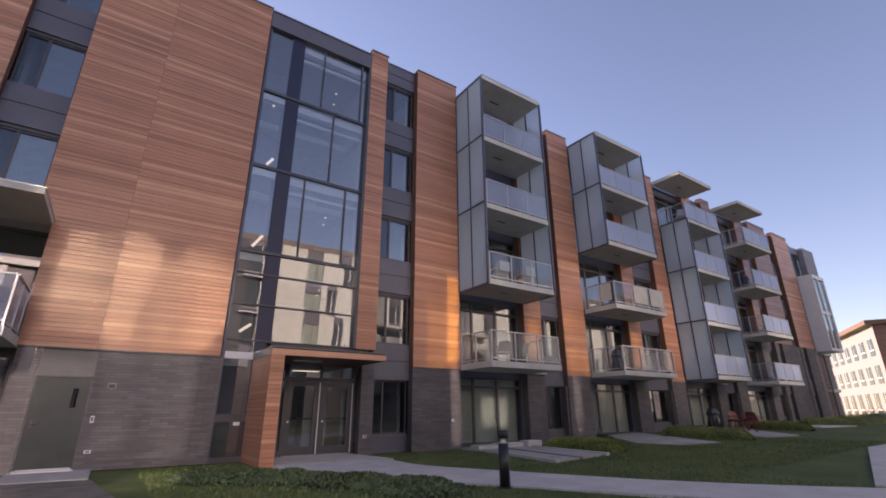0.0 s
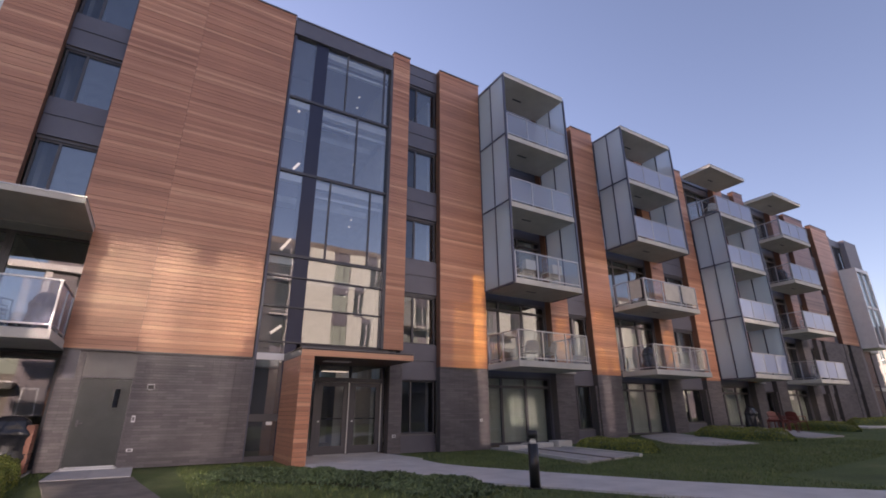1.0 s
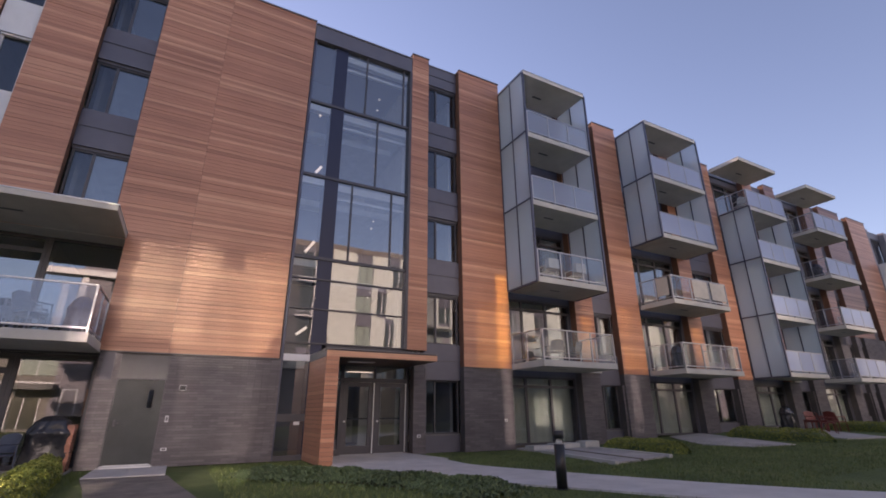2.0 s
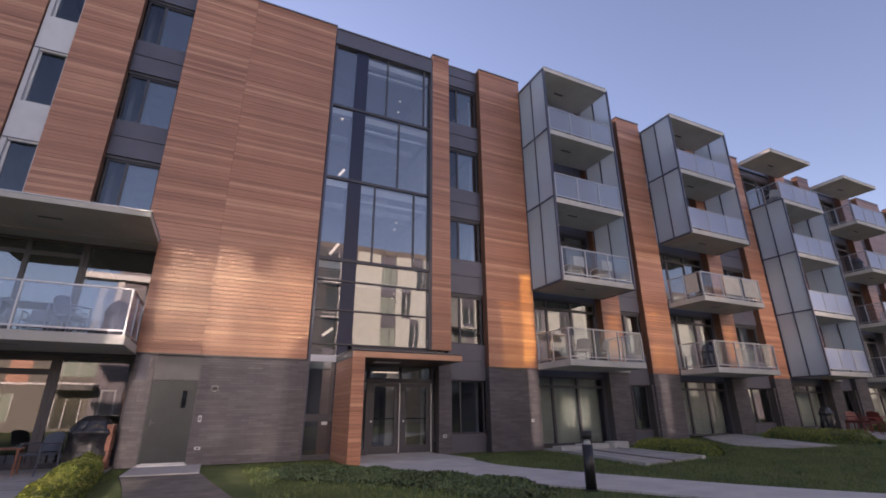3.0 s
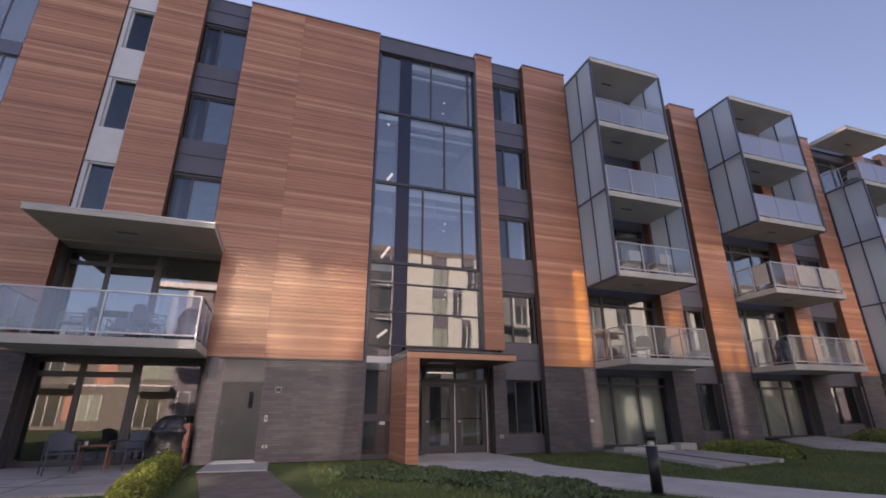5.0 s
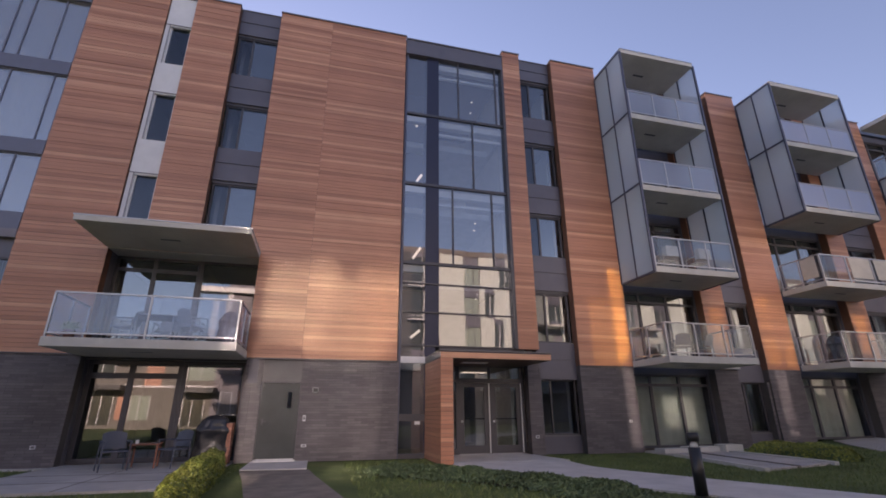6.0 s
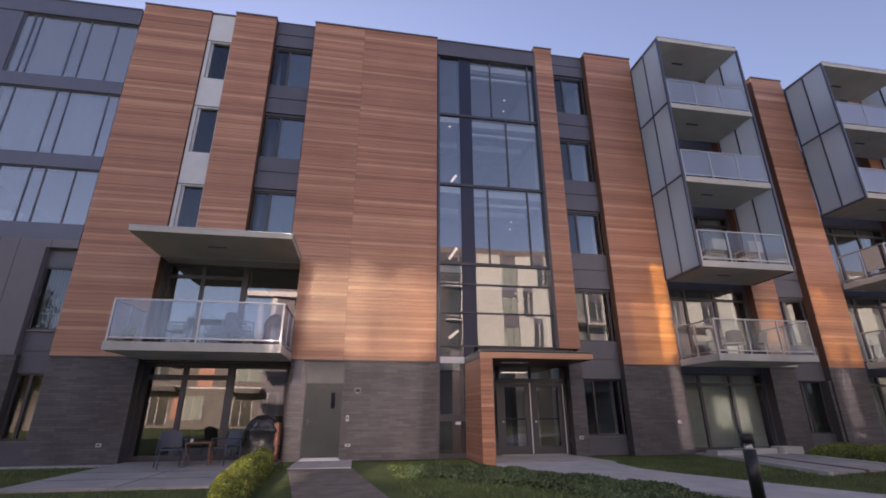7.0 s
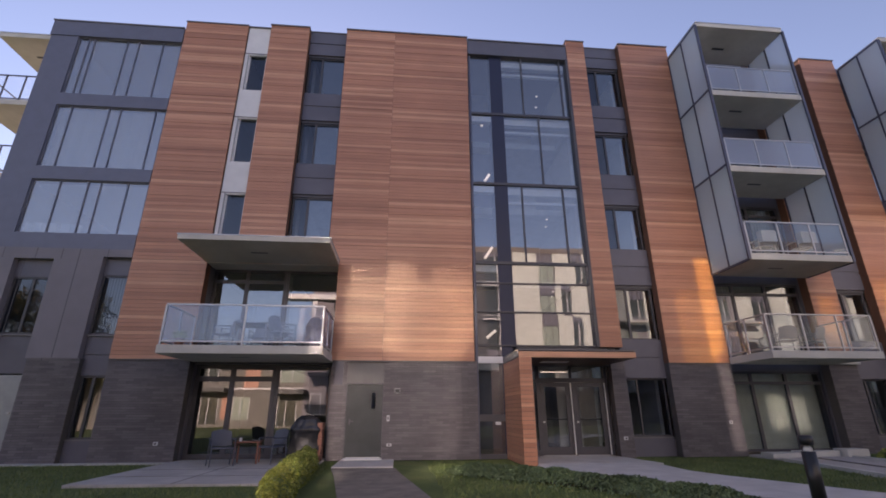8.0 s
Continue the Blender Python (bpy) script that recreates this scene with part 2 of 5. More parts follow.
# Glow of the lamp added to brighten the lobby.
LOBBYGLOW = lit("lobby_fill_glow", (1.0, 0.9, 0.75), 0.6)


# ---- building blocks ----
def bx(bm, x0, x1, y0, y1, z0, z1):
    """Adds a box to bm."""
    v = [bm.verts.new((x, y, z)) for z in (z0, z1) for y in (y0, y1) for x in (x0, x1)]
    for f in ((0, 2, 3, 1), (4, 5, 7, 6), (0, 1, 5, 4), (2, 6, 7, 3), (0, 4, 6, 2), (1, 3, 7, 5)):
        bm.faces.new([v[i] for i in f])


def bar(bm, p, q, r, sides=8):
    """Adds a round bar from p to q."""
    p, q = Vector(p), Vector(q)
    turn = (q - p).to_track_quat("Z", "Y").to_matrix()
    rings = [[bm.verts.new(e + turn @ Vector((r * math.cos(2 * math.pi * i / sides), r * math.sin(2 * math.pi * i / sides), 0)))
              for i in range(sides)] for e in (p, q)]
    for i in range(sides):
        j = (i + 1) % sides
        bm.faces.new((rings[0][i], rings[0][j], rings[1][j], rings[1][i]))
    bm.faces.new(rings[0][::-1])
    bm.faces.new(rings[1])


def finish(name, bm, mat):
    me = bpy.data.meshes.new(name)
    bm.to_mesh(me)
    bm.free()
    me.materials.append(mat)
    return new(name, me)


def part(name, bm, mat, parent, label=""):
    """Links bm as one mesh under a thing or a part."""
    ob = finish(name, bm, mat)
    ob.parent = parent
    if not parent.parent:
        ob.matrix_parent_inverse = parent.matrix_basis.inverted()
    return tagged(ob, label)


def boxes(*specs):
    bm = bmesh.new()
    for s in specs:
        bx(bm, *s)
    return bm


def bevelled(width, *specs):
    bm = boxes(*specs)
    bmesh.ops.bevel(bm, geom=bm.edges[:], offset=width, segments=2, affect="EDGES", profile=0.6)
    return bm


def group_at(name, x, y, z, label, category, group="", kind=""):
    e = new(name)
    e.matrix_basis = pose(x, y, z)
    return tagged(e, label, category, group, kind)


def rise(x):
    """The lawn's height: level by the door, rising gently along the long front."""
    s = min(max((x - 11) / 16, 0), 1)
    return 0.36 * s * s * (3 - 2 * s)


# ---- the building: walls, windows, rooms ----
FLOORS = (0.0, 3.0, 6.06, 9.13, 12.2)
ROOF = 15.3
BASE = 2.82  # where brick gives way to boards
RECESS = 0.28


def structure(name, bm, mat, label=""):
    return tagged(finish(name, bm, mat), label, "", "", "structure")


def clad_wall(x0, x1, z0, z1, y=0.0, mat=WOOD, seams=(), pieces=None, row=0.118, cap=True, depth=0.36):
    """A wall faced with narrow horizontal boards, one over the other."""
    wall = structure("wall_clad", boxes((x0 + 0.012, x1 - 0.012, y + 0.03, y + depth, z0, z1)), BACKING, "board-clad wall in reddish cedar")
    rng = random.Random(int(x0 * 100) + 7)
    ends = [x0, *seams, x1]
    if pieces is None:
        pieces = x1 < 19
    rows = int(round((z1 - z0) / row))
    h = (z1 - z0) / rows
    bm = bmesh.new()
    shared = {}
    for r in range(rows):
        for a, b in zip(ends, ends[1:]):
            dy = rng.choice((-0.009, -0.003, 0.0, 0.0, 0.004))
            if not pieces:
                bx(bm, a + 0.004, b - 0.004, y + dy, y + 0.032, z0 + r * h + 0.004, z0 + (r + 1) * h - 0.002)
                continue
            if (a, b) not in shared:
                pb = boxes((a + 0.004, b - 0.004, y, y + 0.032, 0.003, h - 0.003))
                shared[a, b] = bpy.data.meshes.new("board")
                pb.to_mesh(shared[a, b])
                pb.free()
                shared[a, b].materials.append(WOOD_ONE)
            ob = new("board", shared[a, b])
            ob.location = (0, dy, z0 + r * h)
            ob.parent = wall
    if pieces:
        bm.free()
    else:
        part("board_courses", bm, mat, wall)["kind"] = "stuff"
    if cap:
        part("coping", boxes((x0 - 0.02, x1 + 0.02, y - 0.04, y + depth, z1, z1 + 0.05)), CAP, wall)
    return wall


def brick_wall(x0, x1, z0, z1, y=0.02, pieces=False, depth=0.34, course=0.07, length=0.4):
    """A wall of long thin dark bricks in running bond, with raked joints."""
    wall = structure("wall_brick", boxes((x0 + 0.01, x1 - 0.01, y + 0.03, y + depth, z0, z1)), MORTAR, "wall of long dark grey bricks")
    rng = random.Random(int(x0 * 100) + int(z0 * 10) + 3)
    rows = int(round((z1 - z0) / course))
    h = (z1 - z0) / rows
    bm = bmesh.new()
    shared = {}
    for r in range(rows):
        x = x0 - (0.0 if r % 2 else length / 2)
        while x < x1 - 0.02:
            a, b = max(x, x0), min(x + length - 0.005, x1)
            if b - a > 0.03:
                dy = rng.uniform(-0.006, 0.004)
                if pieces:
                    key = round(b - a, 3)
                    if key not in shared:
                        pb = boxes((0, b - a, y, y + 0.034, 0.008, h - 0.001))
                        shared[key] = bpy.data.meshes.new("brick")
                        pb.to_mesh(shared[key])
                        pb.free()
                        shared[key].materials.append(BRICK_ONE)
                    ob = new("brick", shared[key])
                    ob.location = (a, dy, z0 + r * h)
                    ob.parent = wall
                else:
                    bx(bm, a, b, y + dy, y + 0.034, z0 + r * h + 0.008, z0 + (r + 1) * h - 0.001)
            x += length
    if pieces:
        bm.free()
    else:
        part("brick_courses", bm, BRICK, wall)["kind"] = "stuff"
    return wall


def panel_wall(x0, x1, z0, z1, y, mat=SHEET, depth=0.3, label="smooth charcoal metal wall panel", gap=0.0):
    bm = boxes((x0, x1, y, y + depth, z0, z1)) if not gap else boxes(
        (x0, x1, y + 0.03, y + depth, z0, z1), (x0 + 0.004, x1 - 0.004, y, y + 0.029, z0, (z0 + z1) / 2 - gap / 2),
        (x0 + 0.004, x1 - 0.004, y, y + 0.029, (z0 + z1) / 2 + gap / 2, z1))
    return structure("wall_panel", bm, mat, label)


COUNT = [0]


def window(x0, x1, z0, z1, y, splits=(), rails=(), frame_mat=FRAME, glass=WINDOW, fw=0.055, curtain=0.0, cloth=None, first=None, sill=True, mid=0.07, label=""):
    """A framed window set into its opening; splits: posts, rails: transoms."""
    COUNT[0] += 1
    w = new("window_%d" % COUNT[0])
    w.matrix_basis = pose((x0 + x1) / 2, y, z0)
    tagged(w, label or "dark-framed window with reflecting panes", "", "", "structure")
    part("window_frame", boxes((x0, x0 + fw, y, y + 0.09, z0, z1), (x1 - fw, x1, y, y + 0.09, z0, z1),
                               (x0 + fw, x1 - fw, y, y + 0.09, z0, z0 + fw), (x0 + fw, x1 - fw, y, y + 0.09, z1 - fw, z1)), frame_mat, w)
    xs = [x0 + fw, *splits, x1 - fw]
    zs = [z0 + fw, *rails, z1 - fw]
    for s in splits:
        part("mullion", boxes((s - mid / 2, s + mid / 2, y + 0.006, y + 0.084, z0 + fw, z1 - fw)), frame_mat, w)
    for r in rails:
        part("transom", boxes((x0 + fw, x1 - fw, y + 0.012, y + 0.078, r - mid / 2, r + mid / 2)), frame_mat, w)
    for i, (a, b) in enumerate(zip(xs, xs[1:])):
        for c, d in zip(zs, zs[1:]):
            tilt = random.Random(int(a * 50 + c * 7)).uniform(-0.0025, 0.0025)
            bm = boxes((a, b, y + 0.04, y + 0.052, c, d))
            for v in bm.verts:
                v.co.y += (v.co.z - (c + d) / 2) * tilt + (v.co.x - (a + b) / 2) * tilt * 0.7
            part("pane", bm, first if first and i == 0 else glass, w)
    if sill:
        part("window_sill", boxes((x0 - 0.01, x1 + 0.01, y - 0.07, y, z0 - 0.04, z0)), CAP, w)
    if curtain:
        bm = bmesh.new()
        n, fold = 28, 0.007 if cloth == BLIND else 0.03
        xa, xb = (x0 + fw, x0 + (x1 - x0) * abs(curtain)) if curtain > 0 else (x1 - (x1 - x0) * abs(curtain), x1 - fw)
        top = [bm.verts.new((xa + (xb - xa) * i / n, y + 0.25 + fold * math.sin(i * 1.9), z1)) for i in range(n + 1)]
        low = [bm.verts.new((v.co.x, v.co.y, z0)) for v in top]
        for i in range(n):
            bm.faces.new((low[i], low[i + 1], top[i + 1], top[i]))
        part("curtain", bm, cloth or FABRIC, w, "hanging curtain")
    return w


def dark_bay(x0, x1, wins, z0, z1, y=RECESS, flip=False, cap=True):
    """A recessed strip of windows between charcoal spandrels."""
    z = z0
    for i, (a, b) in enumerate(wins):
        if a > z + 0.02:
            panel_wall(x0, x1, z, a, y, gap=0.09)
        s = x0 + (x1 - x0) * (0.36 if flip else 0.38)
        window(x0 + 0.03, x1 - 0.03, a, b, y + 0.1, (s,), first=DARKGLASS, curtain=(0, -0.25, 0, 0)[(i + int(x0)) % 4] if x0 > 9 else 0)
        # Dark strip above the window, coloured for the black shadow in its deep head.
        structure("trim", boxes((x0, x1, y + 0.06, y + 0.3, b, b + 0.1)), FRAME)
        z = b + 0.1
    panel_wall(x0, x1, z, z1, y, gap=0.05)
    if cap:
        structure("trim", boxes((x0, x1, y - 0.03, y + 0.3, z1, z1 + 0.04)), CAP)


# -- the glazed corner with its charcoal frame --
CX0, CX1, GX = -13.15, -8.53, -12.2
panel_wall(CX0, GX, 6.2, 14.5, 0.0, CORNERSTEEL, 0.4, "blue-grey sheet-metal corner column")
panel_wall(CX0 - 0.03, CX1, 14.5, 15.15, -0.03, CORNERSTEEL, 0.45, "blue-grey sheet-metal parapet")
structure("trim", boxes((CX0 - 0.06, CX1, -0.06, 0.5, 15.15, 15.2)), CAP)
for a, b in ((11.5, 11.98), (8.6, 9.07), (6.2, 6.7)):
    panel_wall(GX, CX1, a, b, 0.0, CORNERSTEEL, 0.4, "blue-grey sheet-metal spandrel")
for (a, b), sp in (((11.98, 14.5), (-11.85, -11.64, -10.49, -10.08, -9.22)), ((9.07, 11.5), (-11.71, -10.47, -10.08, -8.9)),
                   ((6.7, 8.6), (-11.34, -10.47, -10.07, -9.22))):
    window(GX, CX1, a, b, 0.06, sp, frame_mat=CORNERSTEEL, curtain=0.98 if 9 < a < 11 else 0.0, glass=CORNERGLASS, mid=0.032, fw=0.035, sill=False, label="wide strip window in a blue-grey frame")
# White boxes added in place of bright daylight showing through the corner room.
for x0, x1 in ((-12.1, -12.0), (-11.8, -11.6), (-11.46, -11.12), (-11.0, -10.72), (-10.6, -10.5)):
    crate = group_at("daylight_patch_box", (x0 + x1) / 2, 0.3, 6.735, "white box standing in for a bright patch of daylight in the corner room", "box", "white boxes on the sill")
    part("body", bevelled(0.006, (x0, x1, 0.18, 0.4, 6.735, 7.06)), WHITE, crate)
    part("lid", bevelled(0.004, (x0 - 0.006, x1 + 0.006, 0.174, 0.406, 7.062, 7.1)), WHITE, crate)
structure("window_board", boxes((GX + 0.03, CX1 - 0.03, 0.155, 0.48, 6.68, 6.735)), WHITE, "white inner window board")
structure("trim", boxes(*((x - 0.01, x + 0.01, -0.004, 0.0, 5.86, 6.2) for x in (-12.3, -11.35, -10.6, -9.25))), FRAME)
for a, b in ((CX0, -11.95), (-10.8, -9.37)):
    panel_wall(a, b, BASE, 6.2, 0.0, SHEET_LIGHT, 0.35, "mauve-grey cement panel wall")
panel_wall(-11.95, -10.8, 5.85, 6.2, 0.0, SHEET_LIGHT, 0.35, "mauve-grey cement panel wall")
panel_wall(-9.37, CX1, 5.95, 6.2, 0.0, SHEET_LIGHT, 0.35, "mauve-grey cement panel wall")
structure("trim", boxes((-11.62, -11.6, -0.005, 0.0, 2.9, 5.8), (-10.1, -10.08, -0.005, 0.0, 2.85, 6.2)), FRAME)
panel_wall(-11.95, -10.8, 5.3, 5.85, 0.2)
window(-11.95, -10.8, 3.53, 5.3, 0.22, (-11.35,), glass=DARKGLASS, curtain=-0.25)
panel_wall(-11.95, -10.8, 2.4, 3.53, 0.22)
panel_wall(-9.37, CX1, 5.4, 5.95, 0.2)
window(-9.37, CX1, 3.53, 5.4, 0.22, glass=DARKGLASS, curtain=0.95, cloth=BLIND)
panel_wall(-9.37, CX1, 2.35, 3.53, 0.22, gap=0.04)
window(-9.3, CX1, 0.61, 2.35, 0.28, (-8.95,), curtain=-0.4)
panel_wall(-9.3, CX1, 0.0, 0.61, 0.22)
brick_wall(CX0, -11.95, 0.0, BASE)
brick_wall(-10.75, -9.3, 0.0, BASE)
door_side = tagged(new("door_1"), "pale grey painted side door, shut", "", "", "structure")
door_side.matrix_basis = pose(-11.4, 0.2, 0)
part("leaf", boxes((-11.9, -10.8, 0.22, 0.27, 0.3, 2.36)), plain("pale_door_paint", (0.36, 0.37, 0.36), 0.5), door_side)
part("handle", boxes((-11.0, -10.92, 0.17, 0.22, 1.3, 1.34)), ALU, door_side)
panel_wall(-11.95, -10.75, 0.0, 0.3, 0.1)
structure("wall_west", boxes((CX0, CX0 + 0.3, 0.4, 14, 0, 15.15)), SHEET_LIGHT, "grey side wall")

# -- boarded piers and the strips of windows between them --
clad_wall(-8.51, -6.22, BASE, 15.5)
brick_wall(-8.5, -6.22, 0.0, BASE)
for a, b in ((12.6, 14.25), (9.57, 11.4), (6.3, 8.37)):
    window(-6.06, -5.39, a, b, 0.16, (), frame_mat=WHITE, fw=0.05, glass=DARKGLASS, label="white-framed narrow window")
    panel_wall(-6.2, -6.06, a, b, 0.08, WHITE, 0.3, "smooth white window jamb")
    structure("trim", boxes((-6.06, -5.39, 0.09, 0.16, b - 0.06, b)), WHITE)
    # Thin grey lines draw the shadow line beside and above the white frame.
    structure("trim", boxes((-6.075, -6.06, 0.065, 0.08, a, b), (-6.2, -5.39, 0.06, 0.078, b - 0.01, b + 0.015)), CAP)
    panel_wall(-6.2, -5.39, b, {14.25: 15.5, 11.4: 12.6, 8.37: 9.57}[b], 0.08, WHITE, 0.3, "smooth white wall panel")
structure("trim", boxes((-6.2, -5.39, 0.03, 0.4, 15.5, 15.55)), CAP)
panel_wall(-6.2, -5.39, 5.85, 6.3, 0.08, WHITE, 0.3, "smooth white wall panel")
clad_wall(-5.37, -3.9, 5.85, 15.62)
dark_bay(-3.9, -2.45, ((6.85, 8.42), (9.73, 11.46), (12.76, 14.48)), 5.85, 15.68)
clad_wall(-2.45, 2.34, 5.85, 15.65, seams=(-0.545,))
clad_wall(-2.09, 2.34, BASE, 5.85, seams=(-0.545,), cap=False)

# -- first-floor loggia above the patio --
LX0, LX1 = -6.22, -2.09
structure("ceiling", boxes((LX0, LX1, 0.02, 2.0, 5.84, 5.98)), SOFFIT, "plain loggia ceiling")
structure("wall_reveal", boxes((LX0 - 0.28, LX0, 0.36, 1.2, 0, 5.84)), SHEET, "charcoal loggia side wall")
structure("wall_reveal", boxes((LX1, LX1 + 0.28, 0.36, 1.2, 0, 5.84)), WOOD, "cedar-lined loggia side wall")
window(LX0, -3.86, 3.02, 5.84, 0.75, (-5.14,), (5.43,), fw=0.09, mid=0.12, sill=False, glass=DOOR_GLASS, label="dark-framed sliding balcony doors")
window(-3.855, LX1, 3.02, 5.84, 0.75, (), fw=0.09, sill=False, glass=DOOR_GLASS, label="tall fixed pane beside the balcony doors")
structure("lintel", boxes((LX0, LX1, 0.3, 1.2, 2.72, 3.0)), FRAME, "dark lintel")
window(LX0, -3.82, 0.05, 2.72, 0.6, (-5.12,), (2.3,), fw=0.12, mid=0.15, sill=False, glass=DOOR_GLASS, label="dark-framed sliding patio doors")
window(-3.815, LX1, 0.05, 2.72, 0.6, (), fw=0.1, sill=False, glass=DOOR_GLASS, label="tall fixed pane beside the patio doors")

# -- the wall with the steel door --
brick_wall(-2.05, -1.57, 0.0, BASE)
brick_wall(-0.47, 2.41, 0.0, BASE, pieces=True)
panel_wall(-1.57, -0.47, 2.15, BASE, 0.06, plain("grey_panel_paint", (0.15, 0.142, 0.142), 0.5, 0.0, 0.14, 1.5), 0.25, "grey metal panel above the door")
# Thin flat patch in a darker tone, high up left of the door.
structure("wall_patch", boxes((-1.95, -1.7, 0.004, 0.02, 2.1, BASE - 0.02)), SHEET, "darker flat patch on the brickwork")
door = tagged(new("door_2"), "dark grey steel service door, shut", "", "", "structure")
door.matrix_basis = pose(-1.02, 0.1, 0)
part("door_frame", boxes((-1.57, -1.55, 0.05, 0.25, 0.08, 2.15), (-0.49, -0.47, 0.05, 0.25, 0.08, 2.15), (-1.55, -0.49, 0.05, 0.25, 2.12, 2.15)), FRAME, door)
leaf = part("leaf", boxes((-1.548, -0.81, 0.08, 0.13, 0.08, 2.115), (-0.7, -0.492, 0.08, 0.13, 0.08, 2.115), (-0.81, -0.7, 0.08, 0.13, 0.08, 1.42),
                          (-0.81, -0.7, 0.08, 0.13, 1.86, 2.115)), DOORGREY, door)
part("vision_panel", boxes((-0.81, -0.7, 0.1, 0.115, 1.42, 1.86)), WINDOW, leaf)
bm = boxes((-1.46, -1.42, 0.066, 0.08, 0.98, 1.14))
bar(bm, (-1.44, 0.04, 1.06), (-1.33, 0.04, 1.06), 0.011)
bar(bm, (-1.44, 0.08, 1.06), (-1.44, 0.04, 1.06), 0.011)
part("door_handle", bm, FRAME, leaf, "dark metal lever handle")
part("threshold", boxes((-1.6, -0.44, -0.12, 0.25, 0.0, 0.05), (-1.55, -0.49, -0.06, 0.25, 0.05, 0.08)), ALU, door, "pale metal threshold")
panel_wall(-1.57, -0.47, 0.0, 0.03, 0.26)
structure("flashing", boxes((-2.05, 2.36, -0.02, 0.03, BASE - 0.035, BASE)), FRAME, "thin dark flashing below the boards")
structure("flashing", boxes((-8.5, -6.22, -0.02, 0.03, BASE - 0.035, BASE)), FRAME, "thin dark flashing below the boards")

# -- the tall glazed entrance hall --
HX0, HX1 = 2.41, 6.42
curtain_wall = tagged(new("window_wall"), "four-storey curtain wall of reflecting glass", "", "", "structure")
curtain_wall.matrix_basis = pose(4.4, 0.1, 0)
CY = 0.12


def cw_pane(x0, x1, z0, z1):
    rng = random.Random(int(x0 * 91 + z0 * 17))
    a, b = rng.uniform(-0.003, 0.003) * min(1, x1 - x0), rng.uniform(-0.003, 0.003)
    bm = bmesh.new()
    n = 5
    g = [[bm.verts.new((x0 + (x1 - x0) * i / n, CY + 0.03 + a * (i / n - 0.5) + b * (k / n - 0.5)
                        + 0.0025 * min(1, (x1 - x0) / 1.6) ** 2 * math.sin(math.pi * i / n) * math.sin(math.pi * k / n), z0 + (z1 - z0) * k / n))
          for i in range(n + 1)] for k in range(n + 1)]
    for k in range(n):
        for i in range(n):
            bm.faces.new((g[k][i], g[k][i + 1], g[k + 1][i + 1], g[k + 1][i]))
    for f in bm.faces:
        f.smooth = True
    return part("pane", bm, CURTAIN_GLASS, curtain_wall)


LEVELS = (3.33, 4.42, 5.4, 6.12, 9.13, 12.13, 14.87)
POSTS = {6.12: (4.24, 5.76), 9.13: (5.08,), 12.13: (4.53, 6.12)}
for z0, z1 in zip(LEVELS, LEVELS[1:]):
    splits = POSTS.get(z0, ())
    xs = [3.72, *splits, HX1 - 0.06]
    for a, b in zip(xs, xs[1:]):
        cw_pane(a, b, z0, z1)
    cw_pane(HX0 + 0.05, 3.24, z0, z1)
    for s in splits:
        part("mullion", boxes((s - 0.025, s + 0.025, CY - 0.02, CY + 0.08, z0, z1)), FRAME, curtain_wall)
    thick = 0.05 if z0 in (6.12, 9.13, 12.13) else 0.022
    part("transom", boxes((HX0 + 0.05, HX1 - 0.06, CY - 0.03, CY + 0.09, z0 - thick, z0 + thick)), FRAME, curtain_wall)
cw_pane(HX0 + 0.05, 3.24, 1.1, 2.78)
cw_pane(HX0 + 0.05, 3.24, 0.12, 1.1)
part("transom", boxes((HX0 + 0.05, 3.26, CY - 0.03, CY + 0.09, 1.05, 1.25), (HX0 + 0.05, 3.26, CY - 0.03, CY + 0.09, 0.0, 0.14)), FRAME, curtain_wall)
part("spandrel", boxes((HX0 + 0.05, 3.26, CY - 0.01, CY + 0.05, 2.78, 2.98)), WHITE, curtain_wall, "pale metal spandrel strip")
cw_pane(HX0 + 0.05, 3.24, 2.98, 3.31)
part("mullion", boxes((HX0 - 0.03, HX0 + 0.055, CY - 0.02, 0.3, 0.0, 14.87)), STEEL, curtain_wall)
part("mullion", boxes((HX1 - 0.06, HX1 + 0.04, -0.02, 0.3, 3.3, 14.87)), FRAME, curtain_wall)
part("column", boxes((3.24, 3.72, CY + 0.01, 0.7, 0.0, 14.87)), NAVY, curtain_wall, "navy-painted full-height column")
panel_wall(HX0 - 0.05, HX1 + 0.02, 14.87, 15.55, 0.0, SHEET, 0.4, "charcoal metal parapet panel")
structure("trim", boxes((HX0 - 0.05, HX1 + 0.02, -0.04, 0.45, 15.55, 15.6)), CAP)
for z in (6.12, 9.13, 12.13):
    structure("floor_edge", boxes((HX0 + 0.06, 3.23, 0.2, 0.4, z - 0.3, z - 0.06)), WHITE, "white floor edge behind the glass")
for z in (9.13, 12.13, 14.87):
    structure("floor_edge", boxes((3.75, HX1 - 0.05, 0.3, 0.5, z - 0.33, z - 0.08), (3.75, HX1 - 0.05, 0.45, 0.55, z - 0.62, z - 0.52)), WHITE, "white ceiling edge behind the glass")


def ceiling_lamp(x, y, z, w, d):
    lamp = group_at("ceiling_lamp", x, y, z, "slim white ceiling lamp, switched on", "lamp", "lamps in the hall")
    part("housing", boxes((x - w / 2 - 0.02, x + w / 2 + 0.02, y - d / 2 - 0.02, y + d / 2 + 0.02, z - 0.04, z)), WHITE, lamp)
    part("diffuser", boxes((x - w / 2, x + w / 2, y - d / 2, y + d / 2, z - 0.055, z - 0.041)), LAMPGLOW, lamp)


